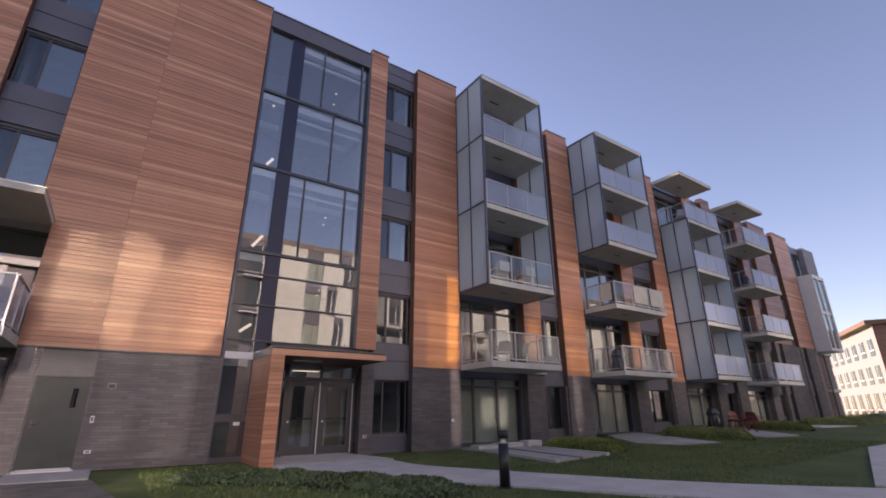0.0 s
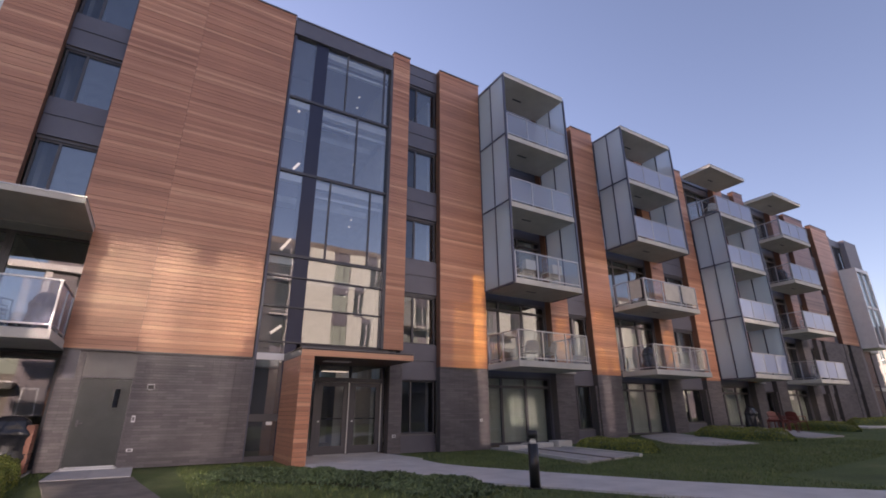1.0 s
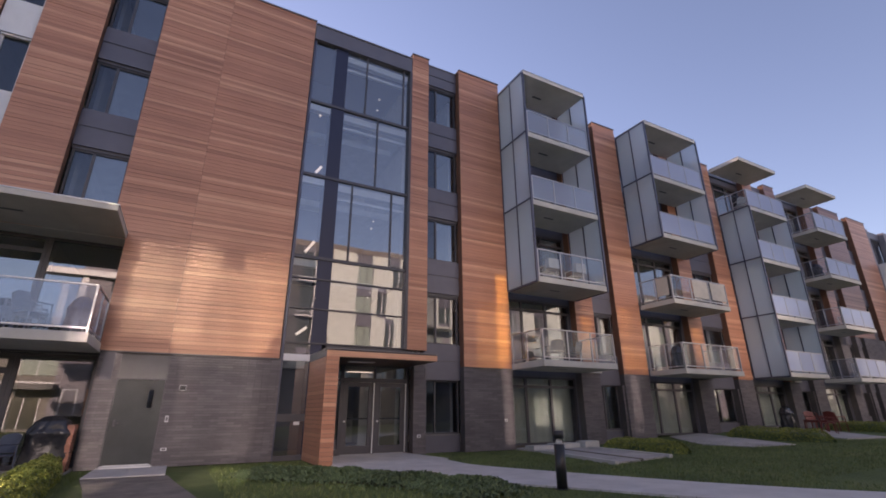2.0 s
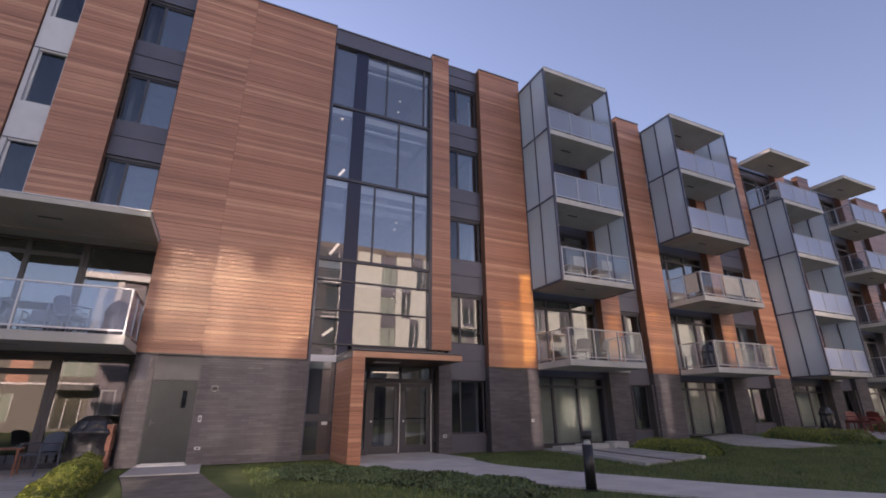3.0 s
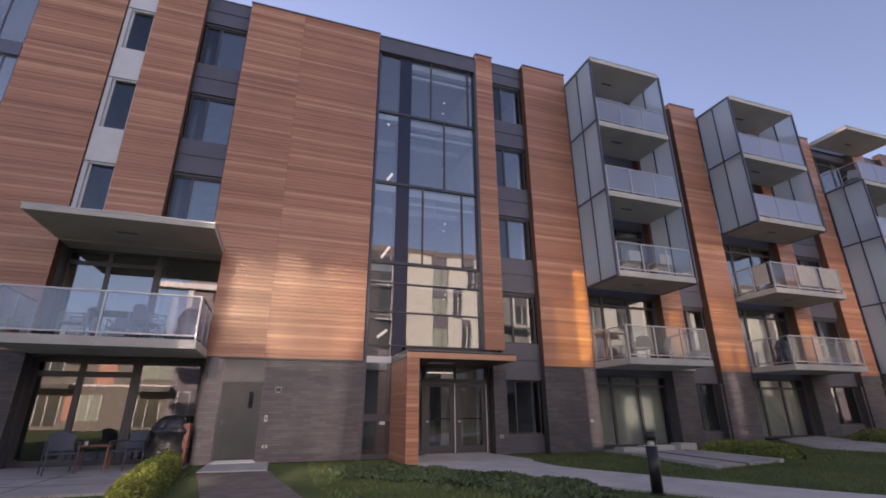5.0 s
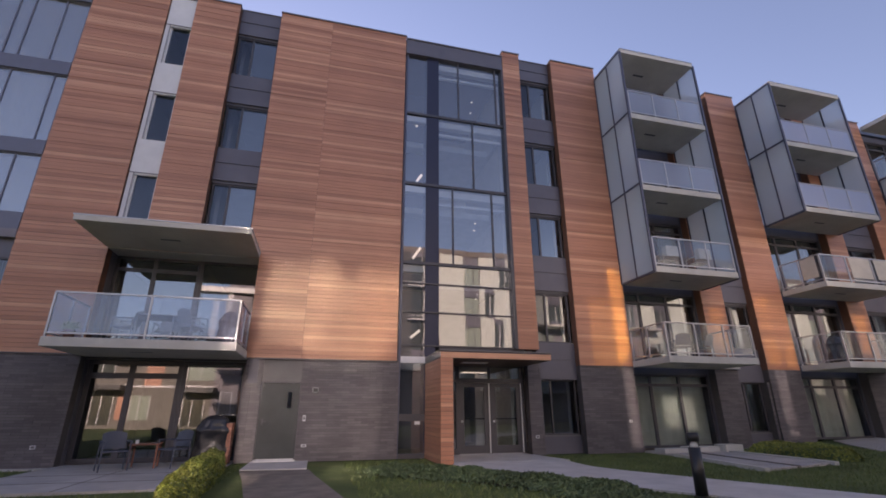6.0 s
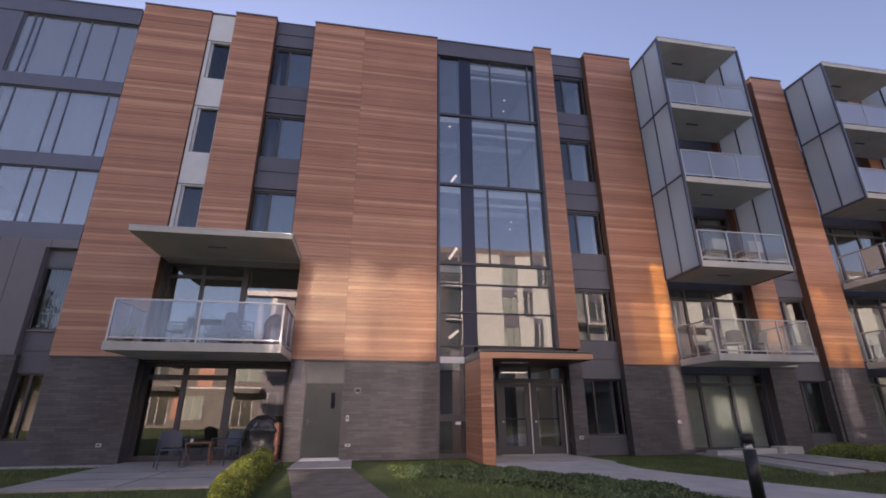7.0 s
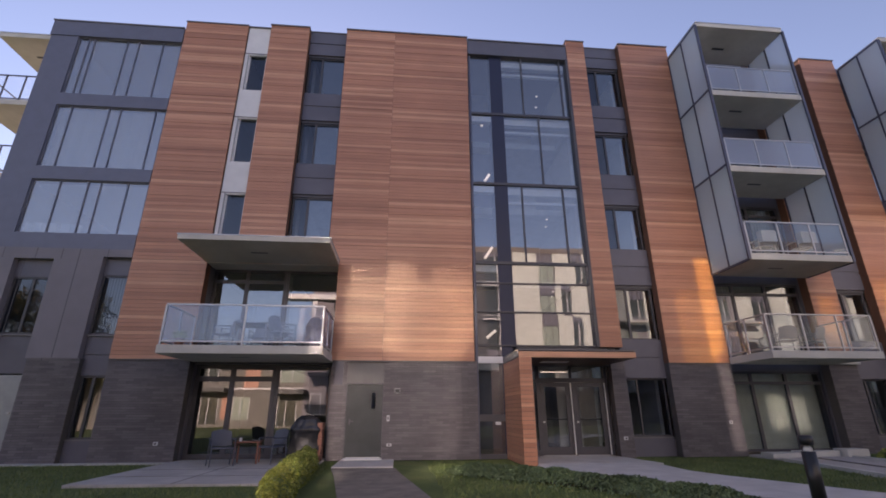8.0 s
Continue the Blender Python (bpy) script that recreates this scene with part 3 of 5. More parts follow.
for z in (5.81, 8.88, 11.95, 15.0):
    ceiling_lamp(5.9, 2.5, z, 0.06, 0.06)
    ceiling_lamp(6.1, 3.3, z, 0.06, 0.06)
# Added dark wall: it carries the tube lamps and darkens the strip of glass.
structure("wall_stair", boxes((2.5, 4.1, 2.7, 2.85, 0.1, 15.0)), SHEET, "charcoal wall added to carry lamps and darken the glass strip")


def stair_lamp(x0, z0, x1, z1, w=0.075):
    """A tube lamp fixed aslant to the added dark wall."""
    lamp = group_at("stair_lamp", (x0 + x1) / 2, 2.7, z0, "slanting tube lamp on the added dark wall, switched on", "lamp", "lamps on the stair")
    d = Vector((x1 - x0, 0, z1 - z0)).normalized()
    s = Vector((-d.z, 0, d.x))
    for name, half, y0, y1, mat, grow in (("housing", w / 2 + 0.02, 2.65, 2.699, WHITE, 0.02), ("diffuser", w / 2, 2.61, 2.649, LAMPGLOW, 0.0)):
        bm = bmesh.new()
        a, b = Vector((x0, 0, z0)) - d * grow, Vector((x1, 0, z1)) + d * grow
        vs = [bm.verts.new(p + s * k + Vector((0, y, 0))) for y in (y0, y1) for p, k in ((a, -half), (b, -half), (b, half), (a, half))]
        for f in ((0, 1, 2, 3), (7, 6, 5, 4), (0, 4, 5, 1), (1, 5, 6, 2), (2, 6, 7, 3), (3, 7, 4, 0)):
            bm.faces.new([vs[k] for k in f])
        bmesh.ops.recalc_face_normals(bm, faces=bm.faces[:])
        part(name, bm, mat, lamp)


stair_lamp(3.27, 7.12, 3.58, 7.6)
stair_lamp(3.25, 3.97, 3.59, 4.25)
stair_lamp(3.32, 13.32, 3.43, 13.62)
stair_lamp(3.38, 10.6, 3.59, 10.92)

# -- right of the hall --
clad_wall(6.46, 7.22, 3.3, 15.82)
dark_bay(7.22, 8.72, ((3.6, 5.38), (6.79, 8.45), (9.81, 11.6), (12.92, 14.7)), 2.35, 15.8, flip=True)
window(7.25, 8.7, 0.57, 2.35, 0.42, (7.75,), glass=DARKGLASS, mid=0.05, label="dark ground-floor window")
panel_wall(7.22, 8.72, 0.0, 0.57, 0.36)
brick_wall(6.75, 7.22, 0.0, 2.9)
structure("ledge", boxes((6.75, 7.22, -0.12, 0.3, 2.9, 2.97)), CONCRETE, "pale stone ledge on the brick pier")
clad_wall(8.72, 10.84, BASE, 15.85)
brick_wall(8.72, 10.84, 0.0, BASE, pieces=False)
structure("flashing", boxes((8.7, 10.86, -0.02, 0.03, BASE - 0.035, BASE)), FRAME, "thin dark flashing below the boards")

WINS = ((3.6, 5.38), (6.79, 8.45), (9.81, 11.6), (12.92, 14.7))


def balcony_bay(x0, x1, low=BASE, mat=WOOD):
    """The wall behind a stack of balconies: glazed doors, a boarded pier and a strip of windows."""
    a, b = x0 + 3.5, x0 + 4.55
    g = rise(x0)
    for i, z in enumerate(FLOORS):
        top = (FLOORS + (ROOF,))[i + 1]
        z0 = g + 0.1 if i == 0 else z + 0.03
        window(x0, a, z0, top - 0.4, 0.45, (x0 + 0.95, x0 + 2.2), (top - 0.78,), fw=0.08, mid=0.1, sill=False,
               curtain=(0.0, 0.3, -0.35, 0.0, 0.4)[(i + int(x0)) % 5] if i else 0.97, cloth=FABRIC if i else BLIND, glass=WINDOW if i else CLEARDOOR, label="dark-framed glazed balcony doors")
        panel_wall(x0, a, top - 0.4, top, 0.4)
    structure("wall_reveal", boxes((a, a + 0.1, 0.36, 0.8, 0, ROOF)), SHEET, "charcoal reveal")
    panel_wall(x0, a, ROOF, ROOF + 0.3, 0.3)
    clad_wall(a, b, low, 15.75, mat=mat)
    brick_wall(a, b, 0.0, low)
    if low == BASE:
        structure("ledge", boxes((a + 0.3, b, -0.12, 0.018, BASE - 0.02, BASE + 0.05)), CONCRETE, "pale stone ledge on the brick pier")
    dark_bay(b, x1, WINS, 2.35, 15.55)
    window(b + 0.1, x1 - 0.1, g + 0.55, 2.35, 0.42, ((b + x1) / 2 - 0.2,), label="dark ground-floor window")
    panel_wall(b, x1, 0.0, g + 0.55, 0.36)
    brick_wall(b, b + 0.1, 0.0, 2.35, 0.1)
    brick_wall(x1 - 0.1, x1, 0.0, 2.35, 0.1)


balcony_bay(10.84, 16.84)
clad_wall(16.84, 18.42, BASE, 15.72)
brick_wall(16.84, 18.42, 0.0, BASE)
balcony_bay(18.42, 25.2)
clad_wall(25.2, 26.5, BASE, 15.65)
brick_wall(25.2, 26.5, 0.0, BASE)
balcony_bay(26.5, 32.6)
clad_wall(32.6, 33.8, 6.0, 15.8, mat=WOOD_MAUVE)
brick_wall(32.6, 33.8, 0.0, 6.0)
balcony_bay(33.8, 39.6, 6.0, WOOD_MAUVE)
for a, b, m in ((39.6, 42.6, WOOD_MAUVE), (44.0, 46.9, WOOD)):
    clad_wall(a, b, 6.0, 15.65, mat=m)
    for c, d in ((a, a + 0.5), (a + 1.2, b)):
        brick_wall(c, d, 0.0, 6.0, course=0.11)
    window(a + 0.5, a + 1.2, 3.6, 5.4, 0.3)
    panel_wall(a + 0.5, a + 1.2, 5.4, 6.0, 0.2)
    panel_wall(a + 0.5, a + 1.2, 2.4, 3.6, 0.2)
    window(a + 0.5, a + 1.2, 0.7, 2.4, 0.3)
    panel_wall(a + 0.5, a + 1.2, 0.0, 0.7, 0.2)
dark_bay(42.6, 44.0, WINS[1:], 6.0, 15.4)
brick_wall(42.6, 44.0, 0.0, 6.0, 0.06, course=0.11)
panel_wall(46.9, 47.5, 0.0, 15.3, 0.08, SHEET_LIGHT)
window(47.5, 50.2, 12.5, 14.8, 0.4, (48.8,), label="tall corner window")
panel_wall(47.5, 50.2, 14.8, 15.4, 0.35)
panel_wall(50.2, 52.7, 12.4, 15.5, 0.0, SHEET_LIGHT, 0.4, "mauve-grey cement panel wall")
oriel = group_at("oriel_window", 48.7, -0.5, 5.85, "pale grey sheet-clad oriel with tall glazing", "oriel")
part("body", boxes((47.45, 47.6, -1.0, 0.3, 5.85, 12.3), (49.8, 50.0, -1.0, 0.3, 5.85, 12.3), (47.6, 49.8, -1.0, 0.3, 12.0, 12.3),
                   (47.6, 49.8, -1.0, 0.3, 5.85, 6.1), (47.6, 49.8, 0.1, 0.3, 6.1, 12.0)), PALESHEET, oriel)
for z0, z1 in ((6.1, 8.95), (9.15, 12.0)):
    pn = part("pane", boxes((47.6, 49.8, -0.9, -0.88, z0, z1)), WINDOW, oriel)
    part("window_frame", boxes((48.6, 48.72, -0.97, -0.85, z0, z1), (47.6, 48.6, -0.96, -0.86, z1, z1 + 0.2), (48.72, 49.8, -0.96, -0.86, z1, z1 + 0.2)), WHITE, pn)
window(47.5, 50.0, 0.6, 5.85, 0.4, (48.6,), (3.2,), label="tall ground-floor glazing")
panel_wall(47.5, 50.0, 0.0, 0.6, 0.4)
panel_wall(50.0, 52.7, 0.0, 12.4, 0.9, SHEET_LIGHT, 0.4, "mauve-grey cement panel wall")
structure("wall_east", boxes((52.4, 52.7, 1.3, 14, 0, 15.4)), SHEET_LIGHT, "grey side wall")
structure("wall_back", boxes((CX0, 52.7, 14, 14.3, 0, 15.4)), SHEET_LIGHT, "grey rear wall")

# -- rooms behind the windows --
for z in FLOORS[1:]:
    structure("floor", boxes((CX0 + 0.3, LX0 - 0.3, 0.5, 14, z - 0.25, z), (LX0 - 0.3, LX1 + 0.3, 1.21, 14, z - 0.25, z), (LX1 + 0.3, HX0, 0.5, 14, z - 0.25, z),
                             (HX0, HX1, 2.2, 14, z - 0.25, z), (HX1, 52.4, 0.6, 14, z - 0.25, z)), ROOM, "pale storey floor slab")
structure("floor", boxes((CX0 + 0.3, 52.4, 0.7, 14, -0.1, 0.09)), ROOMFLOOR, "brown ground-floor flooring")
structure("roof", boxes((CX0 + 0.3, 52.4, 0.42, 14, 15.0, 15.3)), SHEET_LIGHT, "flat grey roof")
for x in (-8.6, -6.5, -3.9, -1.9, 2.25, 6.6, 8.8, 10.7, 14.4, 16.9, 18.3, 22.0, 25.3, 26.4, 30.1, 32.7, 33.7, 37.4, 39.8, 43, 46):
    for i, z in enumerate(FLOORS):
        structure("wall_inner", boxes((x, x + 0.12, 1.25, 6.0, z + 0.1, (FLOORS + (15.25,))[i + 1] - 0.26)), ROOM, "pale partition wall")
structure("wall_inner", boxes((CX0 + 0.3, 52.4, 6.0, 6.15, 0.1, 15.0)), ROOM, "pale inner wall")

# ---- entrance porch and doors ----
porch = group_at("entrance_porch", 4.9, -1.0, 0, "cedar-boarded entrance porch with a flat roof", "porch")
side = part("side_wall", boxes((3.28, 3.6, -1.88, 0.35, 0.0, 2.74)), MORTAR, porch)
for r in range(25):
    z0, z1 = r * 0.1096 + 0.005, (r + 1) * 0.1096 - 0.003
    dy = random.uniform(-0.003, 0.003)
    for spec in ((3.262 + dy, 3.28, -1.88, 0.1, z0, z1), (3.262, 3.618, -1.905 + dy, -1.88, z0, z1), (3.6, 3.618 - dy, -1.88, 0.35, z0, z1)):
        part("board", boxes(spec), WOOD_ONE, side)
roof = part("porch_roof", boxes((3.27, 6.62, -1.88, 0.1, 2.76, 2.93)), FRAME, porch, "thin dark porch roof")
part("fascia", bevelled(0.004, (3.262, 6.64, -1.91, -1.881, 2.74, 2.9)), WOOD, roof, "cedar fascia board")
part("fascia", bevelled(0.004, (6.621, 6.645, -1.88, 0.0, 2.74, 2.9)), WOOD, roof, "cedar fascia board")
part("flashing", boxes((3.25, 6.66, -1.93, 0.1, 2.931, 2.96)), CAP, roof)
part("soffit", boxes((3.6, 6.6, -1.86, 0.35, 2.73, 2.758)), wood_material("porch_soffit", (0.06, 0.03, 0.02), (0.09, 0.04, 0.025), (0.12, 0.05, 0.03)), roof, "dark stained wooden soffit")
part("recessed_lamp", boxes((4.2, 5.0, -1.0, -0.7, 2.715, 2.729)), WHITE, roof, "white recessed lamp panel")

structure("lintel", boxes((3.6, 6.75, 0.13, 0.6, 2.73, 3.3)), FRAME, "dark lintel above the entrance")
entrance = tagged(new("door_3"), "glazed double entrance doors in a dark frame, shut", "", "", "structure")
entrance.matrix_basis = pose(5.2, 0.4, 0.1)
EY = 0.42
part("door_frame", boxes((3.6, 3.7, EY, EY + 0.1, 0.05, 2.73), (4.37, 4.47, EY, EY + 0.1, 0.05, 2.73), (5.5, 5.56, EY, EY + 0.1, 0.05, 2.73), (6.63, 6.75, EY, EY + 0.1, 0.05, 2.73),
                         (4.47, 5.5, EY, EY + 0.1, 2.22, 2.35), (5.56, 6.63, EY, EY + 0.1, 2.22, 2.35), (3.7, 4.37, EY, EY + 0.1, 2.22, 2.3), (3.7, 4.37, EY, EY + 0.1, 0.05, 0.2)), FRAME, entrance)
for z0, z1 in ((0.2, 2.22), (2.3, 2.73)):
    part("side_pane", boxes((3.7, 4.37, EY + 0.04, EY + 0.05, z0, z1)), WINDOW, entrance)
for a, b in ((4.47, 5.5), (5.56, 6.63)):
    part("transom_pane", boxes((a, b, EY + 0.04, EY + 0.05, 2.35, 2.73)), WINDOW, entrance)
    lf = part("leaf", boxes((a + 0.01, a + 0.17, EY + 0.02, EY + 0.07, 0.07, 2.21), (b - 0.17, b - 0.03, EY + 0.02, EY + 0.07, 0.07, 2.21),
                            (a + 0.17, b - 0.17, EY + 0.02, EY + 0.07, 0.07, 0.3), (a + 0.17, b - 0.17, EY + 0.02, EY + 0.07, 2.08, 2.21)), FRAME, entrance)
    part("pane", boxes((a + 0.17, b - 0.17, EY + 0.04, EY + 0.05, 0.3, 2.08)), WINDOW, lf)
    part("edge_strip", bevelled(0.004, (b - 0.026, b + 0.008, EY - 0.03, EY - 0.001, 0.07, 2.21)), BRIGHT, lf, "full-height bright metal edge strip")
    bm = bmesh.new()
    bar(bm, (a + 0.17, EY + 0.1, 1.1), (b - 0.17, EY + 0.1, 1.1), 0.018)
    for x in (a + 0.16, b - 0.16):
        bar(bm, (x, EY + 0.11, 1.1), (x, EY + 0.06, 1.1), 0.02)
    part("push_bar", bm, FRAME, lf)
    bm = bmesh.new()
    bar(bm, (a + 0.09, EY + 0.02, 1.02), (a + 0.09, EY - 0.012, 1.02), 0.032, 14)
    part("lock", bm, BRIGHT, lf)
    part("threshold", boxes((a + 0.01, b - 0.03, EY - 0.02, EY + 0.09, 0.035, 0.062)), ALU, lf, "bright metal threshold")
structure("wall_inner", boxes((4.75, 4.85, 1.5, 3.5, 0.1, 2.7), (5.75, 6.6, 2.6, 2.7, 0.1, 2.7), (3.75, 4.75, 3.4, 3.5, 0.1, 2.7)), WHITE, "pale lobby wall")
# Ceiling lamp added to brighten the lobby behind the doors.
lobby = group_at("lobby_fill_lamp", 5.5, 2.0, 2.7, "flat ceiling lamp added to brighten the lobby, switched on", "lamp")
part("housing", boxes((5.1, 6.1, 2.1, 2.5, 2.7, 2.75)), WHITE, lobby)
part("diffuser", boxes((5.13, 6.07, 2.13, 2.47, 2.69, 2.699)), LOBBYGLOW, lobby)
structure("ceiling", boxes((3.75, 6.6, 0.65, 3.5, 2.751, 2.8)), ROOM, "pale lobby ceiling")


# ---- balconies ----
def balcony(x0, x1, y0, z, left=True, right=True, front=True, label="concrete balcony with a glass balustrade", posts=4, glass=RAILGLASS, yback=0.0, cloth=(), side_glass=RAILGLASS):
    """A cantilevered slab with an aluminium and glass rail; z: its upper side."""
    b = group_at("balcony", (x0 + x1) / 2, y0, z - 0.22, label, "balcony", "balconies on the front")
    bm = bevelled(0.012, (x0, x1, y0, yback, z - 0.22, z))
    slab = part("slab", bm, CONCRETE, b)
    part("soffit_vent", boxes(((x0 + x1) / 2 - 0.5, (x0 + x1) / 2, y0 + 0.8, y0 + 0.9, z - 0.226, z - 0.221)), FRAME, slab)
    t, i = z + 1.1, 0.05

    def run(p, q, n, glass):
        p, q = Vector(p), Vector(q)
        d = (q - p).normalized()
        side = Vector((-d.y, d.x, 0))

        def strip(name, lo, hi, half, mat, a=p, c=q, inset=0.0):
            bm = bmesh.new()
            vs = [bm.verts.new(e + side * s + Vector((0, 0, zz))) for zz in (lo, hi) for e, s in ((a + d * inset, -half), (c - d * inset, -half), (c - d * inset, half), (a + d * inset, half))]
            for f in ((3, 2, 1, 0), (4, 5, 6, 7), (0, 1, 5, 4), (1, 2, 6, 5), (2, 3, 7, 6), (3, 0, 4, 7)):
                bm.faces.new([vs[k] for k in f])
            return part(name, bm, mat, b)
        strip("top_rail", t - 0.035, t, 0.028, ALU)
        strip("bottom_rail", z + 0.08, z + 0.115, 0.018, ALU)
        for k in range(n + 1):
            c = p.lerp(q, k / n)
            strip("post", z - 0.0, t - 0.036, 0.02, ALU, c - d * 0.02, c + d * 0.02)
        for k in range(n):
            a, c = p.lerp(q, k / n), p.lerp(q, (k + 1) / n)
            strip("glass_panel", z + 0.12, t - 0.04, 0.005, glass, a, c, 0.03)
            if k in cloth:
                strip("cloth_screen", z + 0.2, t - 0.06, 0.004, CREAM, a - side * 0.04, c - side * 0.04, 0.12)
    if front:
        run((x0 + i, y0 + i, 0), (x1 - i, y0 + i, 0), posts, glass)
    if left:
        run((x0 + i, -0.05, 0), (x0 + i, y0 + i + 0.03, 0), 2, side_glass)
    if right:
        run((x1 - i, y0 + i + 0.03, 0), (x1 - i, -0.05, 0), 2, side_glass)
    return b


def slab_roof(x0, x1, y0, z, thick=0.18, yback=0.0):
    c = group_at("canopy", (x0 + x1) / 2, y0, z, "flat concrete canopy over a balcony", "canopy", "canopies on the front")
    part("slab", bevelled(0.01, (x0, x1, y0, yback, z, z + thick)), SOFFIT, c)
    part("edge_flashing", boxes((x0 - 0.015, x1 + 0.015, y0 - 0.015, yback, z + thick, z + thick + 0.03)), ALU, c)
    part("soffit_vent", boxes(((x0 + x1) / 2 - 0.4, (x0 + x1) / 2 + 0.1, y0 + 1.0, y0 + 1.1, z - 0.005, z - 0.001)), FRAME, c)
    return c


def screen(x, y0, levels, label):
    """A side screen of frosted panes in a steel frame, storey over storey."""
    s = group_at("privacy_screen", x, y0 / 2, levels[0], label, "screen", "side screens of the balconies")
    r = 0.03
    for y in (y0, y0 / 2, -0.03):
        w = 0.042 if y == y0 else 0.026
        part("post", boxes((x - w, x + w, y - 0.03, y + 0.03, levels[0], levels[-1])), STEEL, s)
    for z in levels:
        for a, c in ((y0 + 0.03, y0 / 2 - 0.03), (y0 / 2 + 0.03, -0.06)):
            part("rail", boxes((x - r, x + r, a, c, z - 0.035, z + 0.035)), STEEL, s)
    for z0, z1 in zip(levels, levels[1:]):
        for a, c in ((y0 + 0.03, y0 / 2 - 0.03), (y0 / 2 + 0.03, -0.06)):
            part("frosted_pane", boxes((x - 0.008, x + 0.008, a, c, z0 + 0.036, z1 - 0.036)), CLEARSCREEN if a < y0 / 2 and z1 > 12 else FROSTED, s)
    return s


FRONT = -1.88
LV = {1: 3.0, 2: 6.02, 3: 9.14, 4: 12.22}
# first stack
B1 = (10.82, 14.38)
balcony(*B1, FRONT, LV[1], posts=3)
for k in (2, 3, 4):
    balcony(B1[0] + 0.06, B1[1] - 0.06, FRONT, LV[k], left=False, right=False, posts=3, glass=RAILHAZE if k > 2 else RAILGLASS, label="concrete balcony between frosted side screens")
slab_roof(B1[0] + 0.03, B1[1] - 0.03, FRONT, 15.14)
screen(B1[0], FRONT + 0.02, (5.82, 9.2, 12.26, 15.2), "three-storey frosted glass screen in a blue-grey frame")
screen(B1[1], FRONT + 0.02, (5.82, 9.2, 12.26, 15.2), "three-storey frosted glass screen in a blue-grey frame")
# second stack
B2 = (18.5, 22.6)
balcony(*B2, FRONT + 0.05, LV[1], posts=3)
balcony(*B2, FRONT + 0.05, LV[2], posts=3, cloth=(1, 2), label="concrete balcony with cloth screens behind its glass rail")
for k in (3, 4):
    balcony(B2[0] + 0.06, B2[1] - 0.06, FRONT + 0.05, LV[k], left=False, right=False, posts=3, glass=RAILMILK, label="concrete balcony between frosted side screens")
slab_roof(B2[0] + 0.03, B2[1] - 0.03, FRONT + 0.05, 15.1)
screen(B2[0], FRONT + 0.07, (8.95, 12.26, 15.2), "two-storey frosted glass screen in a blue-grey frame")
screen(B2[1], FRONT + 0.07, (8.95, 12.26, 15.2), "two-storey frosted glass screen in a blue-grey frame")
# third stack
B3 = (26.6, 30.45)
for k in (1, 2, 3):
    balcony(B3[0] + 0.06, B3[1] - 0.06, FRONT + 0.08, LV[k] + 0.1 * (k == 1), left=False, right=False, posts=3, glass=RAILMILK, label="concrete balcony between frosted side screens")
balcony(*B3, FRONT + 0.08, LV[4] + 0.02, posts=3, glass=RAILMILK, label="open top-floor balcony under a concrete canopy")
slab_roof(*B3, FRONT + 0.05, 15.2)
screen(B3[0], FRONT + 0.1, (2.9, 6.1, 9.2, 12.26), "three-storey frosted glass screen in a blue-grey frame")
screen(B3[1], FRONT + 0.1, (2.9, 6.1, 9.2, 12.26), "three-storey frosted glass screen in a blue-grey frame")
# fourth stack
B4 = (33.9, 37.75)
for k in (1, 2, 3, 4):
    balcony(*B4, FRONT + 0.05, LV[k] + 0.05, posts=3, glass=RAILMILK)
slab_roof(*B4, FRONT, 15.1)
# loggia balcony above the patio
balcony(-6.32, -2.07, -1.9, 2.99, posts=2, glass=RAILBLUE, side_glass=RAILBLUE, label="wide concrete balcony over the patio", yback=0.3)
slab_roof(-6.25, -2.07, -2.1, 5.86, 0.14, 0.02)
# balconies on the far side of the glazed corner
WX = -15.2
for z in (8.9, 11.8):
    b = group_at("balcony", -14.2, 1.5, z - 0.2, "side balcony with a tan soffit and glass rail", "balcony", "balconies on the side")
    part("slab", boxes((WX, CX0, 0.3, 4.2, z - 0.2, z)), SOFFIT, b)
    part("top_rail", boxes((WX, CX0, 0.36, 0.4, z + 1.06, z + 1.1), (WX, WX + 0.04, 0.4, 4.1, z + 1.06, z + 1.1)), STEEL, b)
    part("bottom_rail", boxes((WX, CX0, 0.36, 0.4, z + 0.08, z + 0.11)), STEEL, b)
    for x in (WX + 0.02, WX + 0.75, WX + 1.4, -13.2):
        part("post", boxes((x - 0.02, x + 0.02, 0.36, 0.4, z, z + 1.06)), STEEL, b)
    part("glass_panel", boxes((WX + 0.04, CX0, 0.375, 0.385, z + 0.12, z + 1.05)), RAILGLASS, b)
slab_roof(WX, CX0, 0.3, 14.55, 0.18, 4.2)

# ---- ground ----
xs = [-300, -120, -60, -30, -20, -16] + [-12 + i for i in range(41)] + [32, 38, 45, 55, 70, 120, 300]
ys = [-300, -120, -60, -40, -32, -28, -24, -20, -18] + [-16 + i for i in range(17)] + [4, 15, 40, 120, 300]
bm = bmesh.new()
g = [[bm.verts.new((x, y, rise(x) + 0.03 * noise.noise((x * 0.3, y * 0.3, 0)) * (1 if -13 < y < -3 else 0) - (0.012 if y > -12 else 0))) for x in xs] for y in ys]
for j in range(len(ys) - 1):
    for i in range(len(xs) - 1):
        bm.faces.new((g[j][i], g[j][i + 1], g[j + 1][i + 1], g[j + 1][i]))
for f in bm.faces:
    f.smooth = True
structure("ground", bm, LAWN, "mown lawn in the shade")


